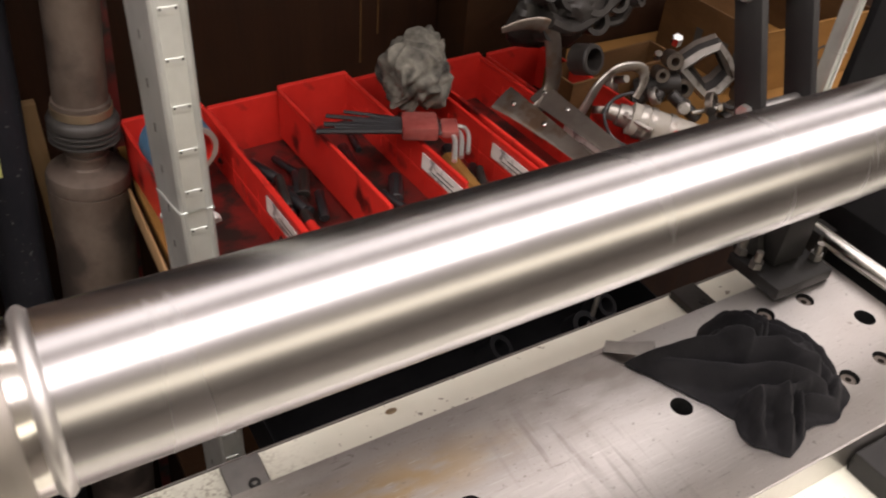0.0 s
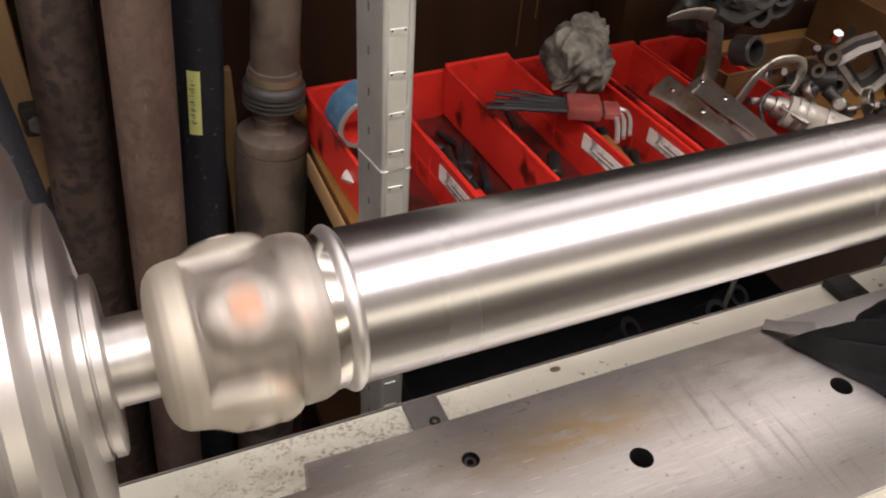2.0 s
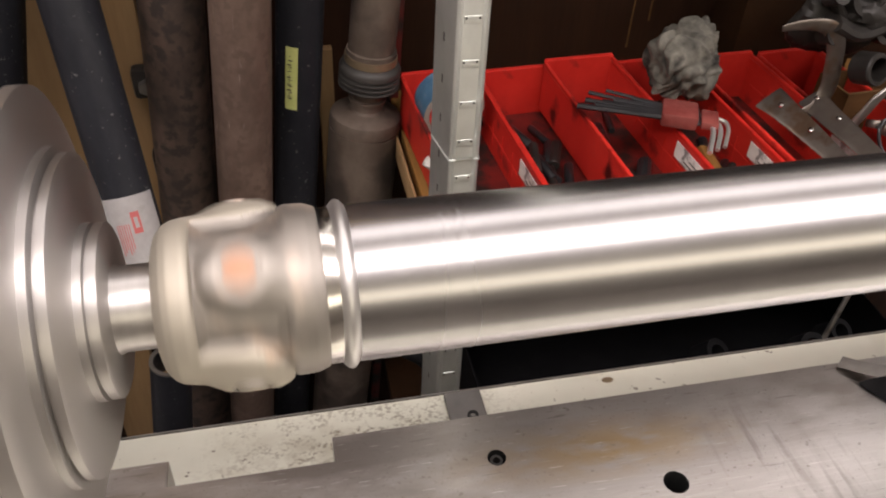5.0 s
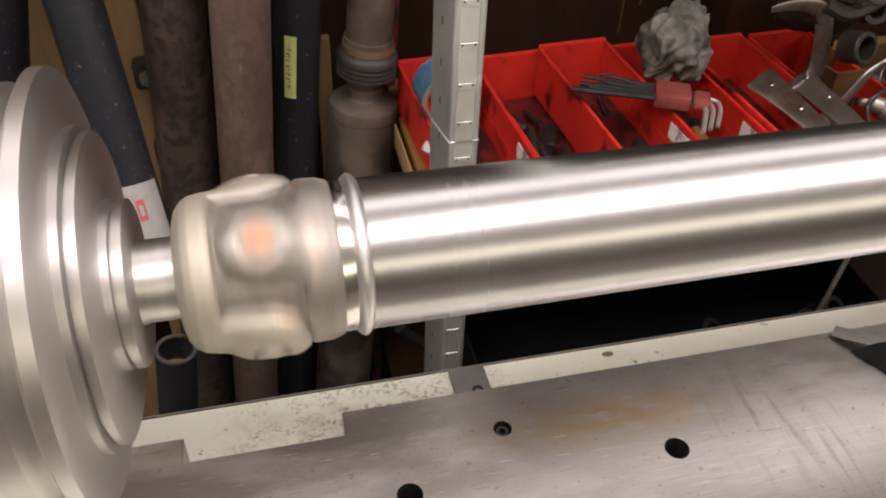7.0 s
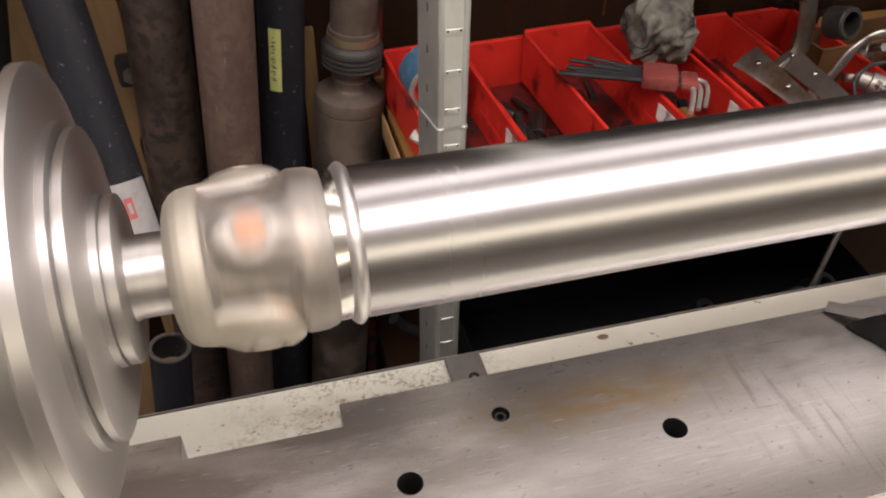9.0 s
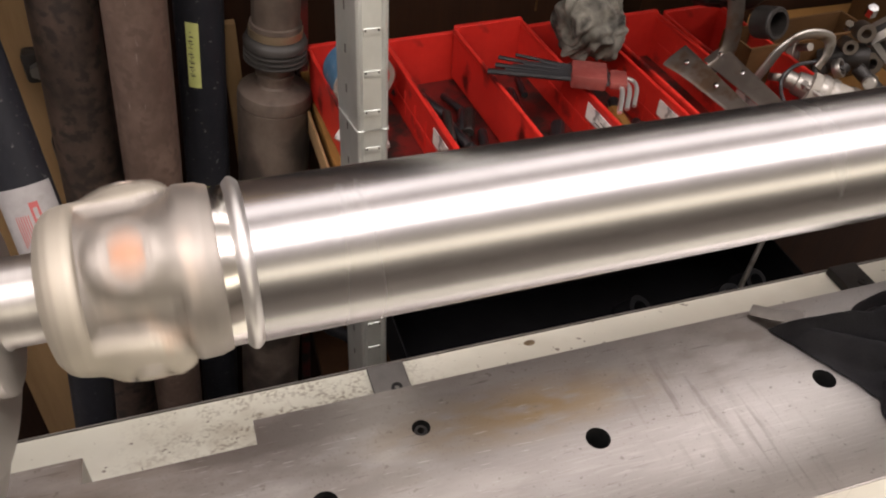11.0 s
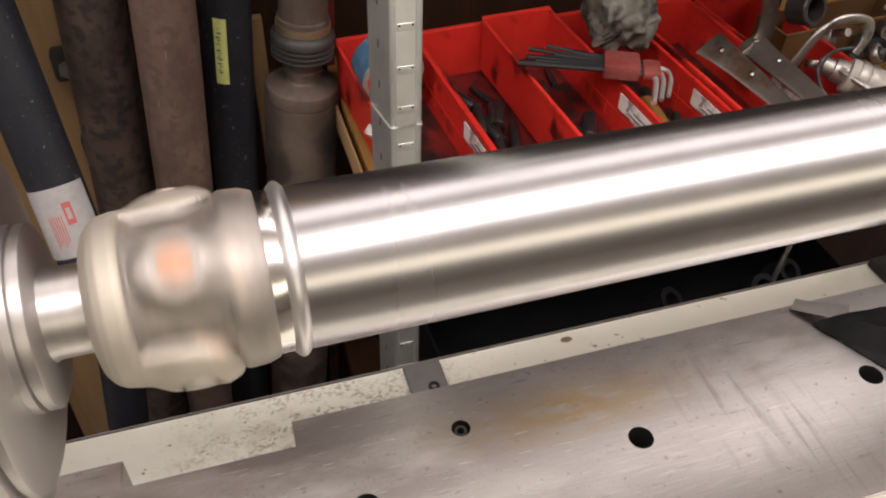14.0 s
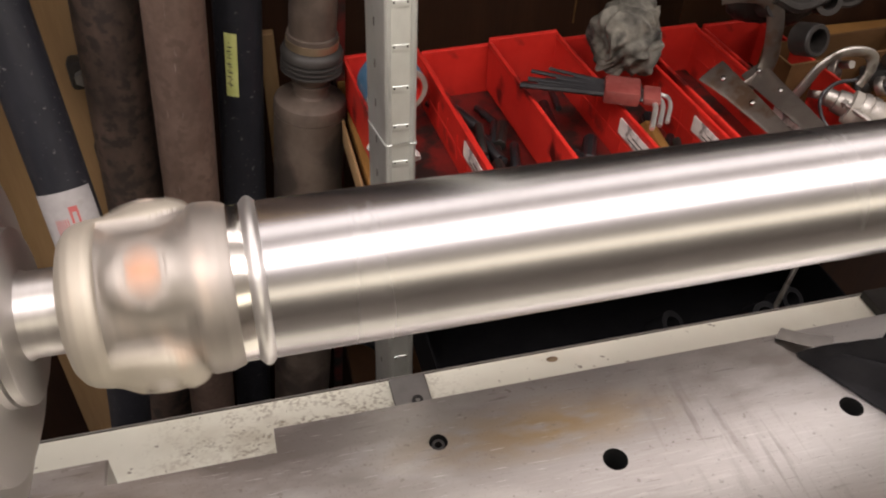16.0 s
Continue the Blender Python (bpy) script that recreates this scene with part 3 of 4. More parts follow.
# ---- the driving faceplate on its spindle ----
def lobed(profile, seg, depth, turn=0.0):
    """A turned piece whose rim swells into four lobes."""
    bm = revolve(profile, seg)
    for v in bm.verts:
        k = 1 - depth * (0.5 - 0.5 * math.cos(4 * (math.atan2(v.co.z, v.co.y) - turn)))
        v.co.y, v.co.z = v.co.y * k, v.co.z * k
    return bm


face = thing("drive_faceplate", "stepped turned steel faceplate, spinning on the spindle", "faceplate", m=pose(*AXIS[:3], 0, *AXIS[3:]))
part("stub", revolve([(-0.0875, 0.0225), (-0.106, 0.0225), (-0.1075, 0.0235), (-0.110, 0.0235)], 64), FACE, face, "bright stub")
part("inner_step", revolve([(-0.1080, 0.0435), (-0.1090, 0.0455), (-0.1135, 0.0455), (-0.1140, 0.0430), (-0.1150, 0.0430), (-0.1155, 0.0460), (-0.1205, 0.0460), (-0.1205, 0.040)], 96), FACE, face)
part("middle_step", lobed([(-0.1195, 0.080), (-0.1210, 0.0835), (-0.1250, 0.0835), (-0.1255, 0.080), (-0.1270, 0.080), (-0.1275, 0.0870), (-0.1320, 0.0870), (-0.1320, 0.06)], 128, 0.03), FACE, face)
part("front_disc", lobed([(-0.1315, 0.103), (-0.1328, 0.1125), (-0.1345, 0.1160), (-0.1415, 0.1160), (-0.1440, 0.112), (-0.1440, 0.09)], 160, 0.018, 0.35), FACE, face, "turned steel disc with rounded rim")
part("rear_disc", revolve([(-0.1435, 0.102), (-0.1480, 0.1035), (-0.1510, 0.1070), (-0.1540, 0.1095), (-0.232, 0.1095), (-0.234, 0.105), (-0.234, 0.05)], 128), FACE, face, "turned steel disc")

head = thing("headstock", "grey cast headstock that carries the spindle", "machine part", -0.45, -0.113, BED)
part("housing", box(-0.2, 0.2, -0.12, 0.12, 0.002, 0.40, 0.02, 3), PAINTWALL, head)
part("spindle_nose", revolve([(0.19, 0.055), (0.225, 0.055)], 48), FACE, head, m=pose(0, 0.028, 0.246))

# ---- shelf rack ----
rack = thing("shelf_rack", "galvanised steel shelf rack with pressed slots", "shelf rack", 0.145, 0.2, 0.0)


def upright(x, label, w=0.0385, deep=0.046):
    """A folded upright: beaded front face, a deep slanted side with holes, pressed tabs in the front."""
    f = x + 0.0105
    e = x + w
    b = prism([(x + 0.003, deep), (f - 0.001, 0.003), (f, -0.0012), (f + 0.0022, -0.0026), (f + 0.0046, -0.0016), (f + 0.0056, 0.0), (e - 0.0056, 0.0),
               (e - 0.0046, -0.0016), (e - 0.0022, -0.0026), (e, -0.0012), (e + 0.0006, 0.003), (e, 0.016), (e - 0.0018, 0.016), (e - 0.0012, 0.004),
               (e - 0.003, 0.002), (f + 0.003, 0.002), (f + 0.001, 0.005), (x + 0.005, deep)], 1.9)
    post = part("upright", b, GALV, rack, label, False)
    lip = prism([(x + 0.0020, deep - 0.002), (f - 0.0022, 0.003), (f - 0.0010, -0.0022), (f + 0.0022, -0.0040), (f + 0.0056, -0.0028), (f + 0.0066, -0.0012), (e - 0.0066, -0.0012),
                 (e - 0.0056, -0.0028), (e - 0.0022, -0.0040), (e + 0.0010, -0.0022), (e + 0.0016, 0.003), (e + 0.0008, 0.003), (e + 0.0002, -0.0014), (f, -0.0014), (x + 0.0028, deep - 0.002)], 0.0015)
    part("splice_lip", lip, GALV, post, "flared lip of the splice", False, pose(0, 0, 0.971))
    mid = (f + e) / 2
    for k in range(44):
        z = 0.066 + 0.04 * k
        part("slot_tab", box(mid - 0.0074, mid + 0.0074, -0.0010, 0.0004, z - 0.0004, z + 0.0066, 0.0007), GALV, post, "", True)
        for q in (-0.0066, 0.0050):
            part("slot", box(mid + q, mid + q + 0.0016, -0.0013, 0.0002, z + 0.0040, z + 0.0058), HOLE, post, "", False)
        if deep > 0.03:
            part("edge_slot", box(-0.0004, 0.0004, -0.0012, 0.0012, 0.0, 0.008), KEYSTEEL, post, "", False, pose(x + 0.0064, 0.0235, z + 0.014, 0, 0, 10))


upright(-0.020, "galvanised upright with rows of pressed slots")
upright(0.820, "galvanised upright with rows of pressed slots", 0.026, 0.014)
SHELF = 0.819
part("shelf_board", box(-0.002, 1.16, 0.016, 0.40, SHELF - 0.03, SHELF, 0.002), CARD, rack, "brown chipboard shelf")
part("upper_shelf", box(-0.02, 0.86, 0.006, 0.40, 1.372, 1.405, 0.002), GALV, rack, "galvanised shelf")
part("lower_shelf", box(-0.02, 0.86, 0.006, 0.40, 0.30, 0.33, 0.002), DARKCARD, rack, "dark brown lower shelf")
# flat black panel added to fill the black area right of the upright
board = part("black_side_panel", box(0.0, 0.11, 0.0, 0.012, 0.0, 1.6, 0.002), BLACKPLASTIC, m=pose(1.000, 0.185, 0.0))
tagged(board, "plain black panel added beside the rack", "screen")
part("edge_strip", box(-0.0120, -0.0090, 0.018, 0.36, 0.787, 0.822, 0.0005), PLY, rack, "raw timber edge strip of the shelf")
slab("back_board", 0.10, 1.9, 0.605, 0.62, 0.0, 1.9, BROWNBOARD, "dark brown wooden board behind the shelf")
for x in (0.4935, 0.5200):
    tagged(part("scratch", box(x, x + 0.0028, 0.6035, 0.6065, 0.86 if x < 0.5 else 0.90, 1.4, 0), MIDCARD, None, "", False), "pale scratch line on the brown board", kind="structure")

# ---- red stacking bins ----
def bin_outline(d, h):
    return [(0, 0), (d, 0), (d, h), (0.02, h - 0.004), (0, h - 0.010)]


def make_bin(w, d, h, x, y, z, tilt=0.0, label=""):
    b = thing("storage_bin", label, "storage bin", group="row of red bins on the shelf", m=pose(x, y, z, tilt, 0, 0) @ pose(0, d, 0, 0, 0, 3.4) @ pose(0, -d, 0))
    t = 0.0024
    for name, xx in (("side_wall", 0.0), ("side_wall", w - t)):
        o = prism([(p, q) for p, q in bin_outline(d, h)], t)
        bmesh.ops.transform(o, matrix=Matrix(((0, 0, 1, xx), (1, 0, 0, 0), (0, 1, 0, 0), (0, 0, 0, 1))), verts=o.verts)
        side = part(name, o, RED, b, "", False)
        # rolled rim along the top
        part("rim", box(xx - 0.0012, xx + t + 0.0012, 0.012, d, h - 0.0055, h + 0.0006, 0.0012), RED, side, "", True)
        for k in range(6):
            yy = 0.055 + k * (d - 0.08) / 6
            px = xx - 0.0008 if xx > 0 else xx + t
            part("rib", box(px, px + 0.0008, yy, yy + 0.0016, h * 0.18, h * 0.70), RED, side, "", False)
        px = xx - 0.0008 if xx > 0 else xx + t
        part("rib", box(px, px + 0.0008, 0.055, d - 0.02, h * 0.44, h * 0.46), RED, side, "", False)
    # bottom colour holds grime and the shade deep in the bin
    part("bottom", box(t, w - t, 0, d, 0, t), DARKRED, b, "red bottom darkened by grime and painted shade", False)
    part("back_wall", box(0, w, d - t, d, t, h + 0.003, 0.0006), RED, b, "", False)
    part("back_lip", box(0.001, w - 0.001, d - 0.0005, d + 0.004, h - 0.014, h + 0.004, 0.001), RED, b, "", True)
    part("front_lip", box(t, w - t, 0, t, t, h * 0.48, 0.0006), RED, b, "", False)
    # card label inside the front end of the wall
    lab = part("label_card", box(w - t - 0.0022, w - t - 0.0010, 0.004, 0.098, h * 0.56, h * 0.86), PAPER, b, "smudged white card label", False)
    for k in range(2):
        part("print_bar", box(w - t - 0.0030, w - t - 0.0023, 0.020 + 0.012 * k, 0.075 - 0.010 * k, h * (0.64 + 0.09 * k), h * (0.66 + 0.09 * k)), INK, lab, "", False)
    return b


BINS = [(0.1440, 0.004), (0.2440, 0.0), (0.3340, 0.010), (0.4320, 0.0), (0.5410, 0.0), (0.6450, 0.0)]
WORDS = ["red plastic bin holding a roll of tape", "red plastic bin with a few dark offcuts inside", "red plastic bin standing a little proud, steel sockets inside",
         "red plastic bin under a rag and hex keys", "red plastic bin with a white card label", "red plastic bin heaped with steel parts"]
for (x, dz), words in zip(BINS, WORDS):
    make_bin(0.0975, 0.292, 0.068, x, 0.213, SHELF + 0.001 + max(dz, 0), 0.0, words)

# ---- what lies in and on the bins ----
tape = thing("tape_roll", "roll of tape with printed blue side, red inside", "tape", m=frame_of((0.187, 0.420, SHELF + 0.084), (0.202, 0.327, SHELF + 0.064))[0])
part("tape_band", revolve([(-0.016, 0.0325), (-0.016, 0.0375), (0.019, 0.0375), (0.019, 0.0325)], 56, "z", True), BLUE, tape)
part("rim", revolve([(0.0185, 0.0318), (0.0185, 0.0379), (0.0200, 0.0379), (0.0200, 0.0318)], 56, "z", True), WHITEPVC, tape, "pale card rim")
part("core", revolve([(-0.0165, 0.0302), (-0.0165, 0.0320), (0.0195, 0.0320), (0.0195, 0.0302)], 56, "z", True), RED, tape, "red inner core")
wad = thing("paper_wad", "off-white folded paper strip in the bin", "paper", 0.174, 0.345, SHELF + 0.020)
part("sheet", sweep(curve_points([(-0.018, 0.0, 0.016), (-0.006, 0.008, 0.026), (0.008, 0.0, 0.024), (0.018, 0.006, 0.012)]), 0.020, 10, 0.35), PAPER, wad)


def loose_bar(name, label, category, p, q, r, material, seg=10):
    m, d = frame_of(p, q)
    ob = part(name, revolve([(0, r * 0.9), (0.001, r), (d - 0.001, r), (d, r * 0.9)], seg, "z"), material, m=m)
    return tagged(ob, label, category)


rng = random.Random(5)
for k in range(7):
    x, y = 0.262 + rng.random() * 0.055, 0.24 + rng.random() * 0.10
    a = rng.uniform(-0.5, 0.5)
    loose_bar("steel_offcut", "short dark steel offcut lying in the bin", "offcut", (x, y, SHELF + 0.012 + 0.003 * k), (x + 0.03 * math.sin(a), y + 0.05 * math.cos(a), SHELF + 0.014 + 0.004 * k), 0.006, RED if k in (2, 5) else (KEYBLACK if k % 2 else GREASE))
for k in range(26):
    x0 = (0.262, 0.352, 0.450)[k % 3]
    x, y = x0 + rng.random() * 0.058, 0.235 + rng.random() * 0.20
    a = rng.uniform(-0.8, 0.8)
    z = SHELF + 0.011 + 0.012 * rng.random()
    loose_bar("steel_offcut", "short dark steel offcut lying in the bin", "offcut", (x, y, z), (x + 0.035 * math.sin(a), y + 0.045 * math.cos(a), z + rng.uniform(-0.004, 0.006)), rng.uniform(0.004, 0.009), KEYBLACK if k % 4 else GREASE)
for k in range(5):
    x, y = 0.366 + 0.013 * k, 0.235 + 0.022 * (k % 3)
    sock = thing("socket", "small chrome socket in the bin", "socket", m=pose(x, y, SHELF + 0.022, 60 + 9 * k, 0, 40 * k))
    part("barrel", revolve([(0, 0.005), (0, 0.008), (0.022, 0.0075), (0.022, 0.005)], 18, "z", True), CHROME if k % 2 == 0 else GREASE, sock)
loose_bar("steel_bar", "dark steel bar lying in the bin", "bar", (0.372, 0.30, SHELF + 0.022), (0.392, 0.44, SHELF + 0.018), 0.007, KEYBLACK)
loose_bar("brown_dowel", "brown rod lying in the bin", "rod", (0.487, 0.225, SHELF + 0.022), (0.502, 0.36, SHELF + 0.018), 0.012, CARD)

# hex keys in a red holder lying across the bins
keys = thing("hex_key_set", "black hex keys in a clear red plastic holder", "hex keys", m=pose(0.464, 0.322, SHELF + 0.096, 0, 0, -25))
part("holder", box(-0.046, -0.004, -0.022, 0.018, -0.008, 0.010, 0.004), REDCLEAR, keys, "clear red plastic holder")
part("holder_clip", box(-0.001, 0.020, -0.018, 0.014, -0.006, 0.004, 0.003), REDCLEAR, keys, "clear red clip")
for k in range(8):
    y = -0.016 + 0.0042 * k
    r = 0.0034 - 0.00018 * k
    fan = 0.10 * (k - 3.5) / 3.5
    long = 0.142 - 0.010 * ((k * 5) % 8) * (0.4 if k < 4 else 1)
    part("hex_key", sweep(curve_points([(-long, y + fan * 0.07, 0.004 + 0.001 * (k % 3)), (-0.05, y, 0.002), (-0.002, y, 0.001)], 4), r, 6), KEYBLACK, keys)
for k in range(3):
    e = 0.0085 * k
    part("hex_key", sweep(curve_points([(-0.020, -0.010 + e, -0.002), (0.004 + e, -0.012 + e, -0.002), (0.014 + e, -0.020 + e * 0.6, -0.003), (0.011 + e, -0.058 + e, -0.010)], 6), 0.0031 - 0.0003 * k, 6), GALV, keys, "chrome hex key")


def crumple(radius, squash, seed, deep, sub=6, freq=2.2):
    bm = bmesh.new()
    bmesh.ops.create_icosphere(bm, subdivisions=sub, radius=1)
    off = Vector((seed * 7.3, seed * 3.1, seed * 5.7))
    for v in bm.verts:
        d = v.co.normalized()
        warp = Vector((noise.noise(d * 1.5 + off), noise.noise(d * 1.5 + off * 2), noise.noise(d * 1.5 - off)))
        p = d * freq + warp * 0.8 + off
        q = Vector((p.x * 2.0 + p.z * 1.1, p.y * 1.3, p.z * 0.45 - p.x * 0.35))
        puff = 1 - (1 - min(1, abs(noise.noise(q)) * 2.4)) ** 1.6
        fine = min(0.8, abs(noise.noise(q * 1.9 + warp)) * 2.0)
        r = 1 + deep * (puff - 0.45) + deep * 0.30 * (fine - 0.45) + 0.34 * noise.noise(d * 1.2 + off)
        v.co = Vector((d.x * squash[0], d.y * squash[1], d.z * squash[2])) * (r * radius)
    return bm


def rag_mesh():
    """A balled-up rag: long soft folds that run up and over, drawn in to tight creases."""
    bm = bmesh.new()
    bmesh.ops.create_icosphere(bm, subdivisions=6, radius=1)
    for v in bm.verts:
        d = v.co.normalized()
        w = Vector((noise.noise(d * 1.1 + Vector((4, 1, 7))), noise.noise(d * 1.1 + Vector((9, 3, 2))), noise.noise(d * 1.1 + Vector((1, 8, 5)))))
        q = d + w * 0.55
        f1 = math.sin(8.0 * noise.noise(Vector((q.x * 1.5, q.y * 1.5, q.z * 0.8 + 3))))
        f2 = math.sin(11.0 * noise.noise(Vector((q.x * 1.1 + 6, q.y * 1.7, q.z * 1.2 - q.x * 0.5))))
        f3 = math.sin(16.0 * noise.noise(Vector((q.x * 1.6, q.y * 1.3 + 4, q.z * 1.1 + 8))))
        r = 1.0 + 0.080 * f1 + 0.055 * f2 + 0.032 * f3 + 0.30 * noise.noise(d * 1.3 + Vector((2, 2, 9)))
        v.co = Vector((d.x * 0.047, d.y * 0.040, d.z * 0.045)) * r
    return bm


rag = part("cleaning_rag", rag_mesh(), RAG, m=pose(0.484, 0.42, SHELF + 0.116))
tagged(rag, "crumpled oily grey cleaning rag on the bins", "rag")

# ---- steel parts heaped at the shelf's end ----
hook = thing("bent_bracket", "bent grey steel lever with a hooked end", "lever", 0, 0, 0)
lever = [(0.572, 0.375, 0.993), (0.592, 0.371, 0.998), (0.616, 0.365, 0.999), (0.631, 0.361, 0.992), (0.639, 0.359, 0.976), (0.644, 0.357, 0.950), (0.646, 0.354, 0.922), (0.637, 0.350, 0.900), (0.616, 0.345, 0.890)]
part("lever_bar", sweep(curve_points(lever), 0.0105, 14, 0.26, up=(0.25, 1, 0.1), taper=[0.38 + 0.62 * min(1, k / 22) for k in range(65)]), WIPER, hook, "flat bent steel bar")
part("lever_plate", sweep(curve_points([(0.576, 0.365, 0.908), (0.584, 0.335, 0.905), (0.596, 0.285, 0.898), (0.608, 0.222, 0.890)]), 0.0190, 14, 0.13, up=(-0.5, 0.1, 0.8),
                          taper=[1 - 0.5 * k / 24 for k in range(25)]), WIPER, hook, "flat steel plate")
for p in ((0.577, 0.338, 0.912), (0.590, 0.290, 0.906)):
    part("rivet", revolve([(0, 0.0035), (0.002, 0.003), (0.003, 0.001)], 12, "z"), CHROME, hook, m=pose(*p, 10, -25, 0))
blade = thing("flat_bar", "long flat grey steel bar lying across the bins", "steel bar", 0, 0, 0)
part("bar_plate", sweep(curve_points([(0.632, 0.362, 0.906), (0.636, 0.325, 0.902), (0.644, 0.275, 0.897), (0.652, 0.222, 0.890)]), 0.0160, 14, 0.14, up=(-0.5, 0.1, 0.8),
                          taper=[1 - 0.35 * k / 24 for k in range(25)]), WIPER, blade)
for p in ((0.633, 0.350, 0.910), (0.640, 0.310, 0.905)):
    part("rivet", revolve([(0, 0.0035), (0.002, 0.003), (0.003, 0.001)], 12, "z"), CHROME, blade, m=pose(*p, 10, -25, 0))

# the greasy casting with a bore, and its fingers
casting = thing("flange_casting", "greasy dark casting with a bored boss", "casting", 0.676, 0.362, 0.956)
part("boss", revolve([(-0.004, 0.0140), (-0.004, 0.0195), (0.022, 0.0195), (0.024, 0.0180), (0.024, 0.0140)], 36, "z", True), GREASE, casting, "bored boss", m=pose(-0.008, -0.025, 0.0, 70, 0, 12))
part("bore_floor", revolve([(0, 0.001), (0, 0.0128), (0.002, 0.0128)], 24, "z"), HOLE, casting, m=pose(-0.008, -0.025, 0.0, 70, 0, 12))
part("back_web", sweep(curve_points([(-0.055, 0.045, 0.085), (0.0, 0.05, 0.060), (0.06, 0.05, 0.075), (0.12, 0.045, 0.050)]), 0.030, 14, 0.6), GREASE, casting)
part("eye_rim", revolve([(-0.012, 0.014), (-0.012, 0.022), (0.012, 0.022), (0.012, 0.014)], 28, "z", True), GREASE, casting, m=pose(0.030, 0.012, 0.058, 65, 0, -10))
part("eye_rim", revolve([(-0.012, 0.012), (-0.012, 0.020), (0.012, 0.020), (0.012, 0.012)], 28, "z", True), GREASE, casting, m=pose(-0.012, 0.018, 0.066, 65, 0, 10))
part("web", sweep(curve_points([(-0.045, 0.01, 0.045), (-0.01, 0.01, 0.030), (0.03, 0.015, 0.040), (0.065, 0.02, 0.060)]), 0.020, 12, 0.55), GREASE, casting)
part("body", crumple(0.055, (1.1, 0.45, 0.85), 15, 0.12, 4, 1.4), DARKGREASE, casting, m=pose(0.0, 0.042, 0.028))
for x, z, r in ((0.036, 0.028, 0.017), (-0.040, 0.030, 0.015), (0.066, 0.050, 0.014)):
    part("eye_rim", revolve([(-0.010, r * 0.6), (-0.010, r), (0.010, r), (0.010, r * 0.6)], 24, "z", True), GREASE, casting, m=pose(x, 0.010, z, 68, 0, -300 * x))
part("lobe", crumple(0.034, (1.1, 0.7, 0.8), 8, 0.15, 4, 1.4), GREASE, casting, m=pose(0.012, 0.02, 0.05))
for k, (x, z) in enumerate(((-0.05, 0.075), (0.0, 0.085), (0.055, 0.072), (0.095, 0.050))):
    part("lug", revolve([(-0.012, 0.005), (-0.012, 0.011), (0.012, 0.011), (0.012, 0.005)], 20, "z", True), GREASE, casting, m=pose(x, 0.01, z, 60, 15 * k, 0))
    part("finger", sweep(curve_points([(x, 0.012, z - 0.004), (x * 0.7 + 0.01, 0.016, z - 0.03), (0.01, 0.02, 0.03)], 5), 0.009, 10, 0.7), GREASE, casting)

# a looped strap and a clamped cylinder
loop = thing("steel_loop", "bent grey steel loop", "bracket", 0, 0, 0)
part("loop_bar", sweep(curve_points([(0.676, 0.325, 0.882), (0.684, 0.322, 0.904), (0.694, 0.320, 0.926), (0.717, 0.320, 0.941), (0.746, 0.320, 0.940), (0.765, 0.320, 0.930), (0.768, 0.318, 0.912), (0.758, 0.316, 0.894)]), 0.0075, 12, 0.55, up=(0, 1, 0.3)), ALU, loop)
part("stud", revolve([(0, 0.005), (0.018, 0.005)], 14, "z"), ALU, loop, m=pose(0.738, 0.335, 0.915, 60, 0, 0))
pump = thing("clamped_cylinder", "off-white cylinder wrapped by wire and clamp straps", "cylinder", m=frame_of((0.703, 0.305, 0.893), (0.796, 0.226, 0.868))[0])
part("body", revolve([(0.028, 0.014), (0.03, 0.021), (0.125, 0.021), (0.127, 0.018)], 36, "z"), WHITEPVC, pump)
part("neck", revolve([(-0.005, 0.006), (0.0, 0.011), (0.012, 0.011), (0.013, 0.014), (0.022, 0.015), (0.03, 0.015)], 28, "z"), ALU, pump, "ribbed metal neck")
for z in (0.040, 0.052, 0.078):
    part("strap", revolve([(z, 0.0212), (z, 0.0228), (z + 0.008, 0.0228), (z + 0.008, 0.0212)], 36, "z", True), ALU, pump, "thin steel clamp strap")
wire = thing("wire_coil", "dark bent wire loop", "wire", 0, 0, 0)
part("wire", sweep(curve_points([(0.735, 0.30, 0.914), (0.706, 0.300, 0.912), (0.689, 0.295, 0.895), (0.692, 0.275, 0.872), (0.715, 0.25, 0.862), (0.75, 0.235, 0.862)]), 0.0024, 8), KEYBLACK, wire)
for k in range(5):
    loose_bar("steel_pin", "loose grey steel pin in the heap", "pin", (0.70 + 0.012 * k, 0.26 - 0.006 * k, 0.862 + 0.003 * k), (0.74 + 0.012 * k, 0.235 - 0.004 * k, 0.868 + 0.003 * k), 0.0042, ALU if k % 2 else GREASE)

# the open yoke
yoke = thing("open_yoke", "grey forged open yoke with square mouth", "yoke", m=pose(0.888, 0.32, 0.905, 0, 0, -32))
fr = [(-0.038, 0, 0.002), (-0.014, 0, 0.026), (0.006, 0, 0.038), (0.022, 0, 0.020), (0.036, 0, -0.002), (0.024, 0, -0.026), (0.006, 0, -0.036), (-0.016, 0, -0.018), (-0.038, 0, 0.002)]
part("mouth", sweep([Vector(p) for p in fr], 0.0072, 4, 1.1, up=(0, 1, 0)), ALU, yoke, "squared mouth ring")
part("inner_face", sweep([Vector((x * 0.94, 0.017, z * 0.94)) for x, y, z in fr], 0.0090, 4, 1.2, up=(0, 1, 0)), GREASE, yoke)
part("back_face", sweep([Vector((x * 0.90, 0.034, z * 0.90)) for x, y, z in fr], 0.0085, 4, 1.2, up=(0, 1, 0)), WIPER, yoke)
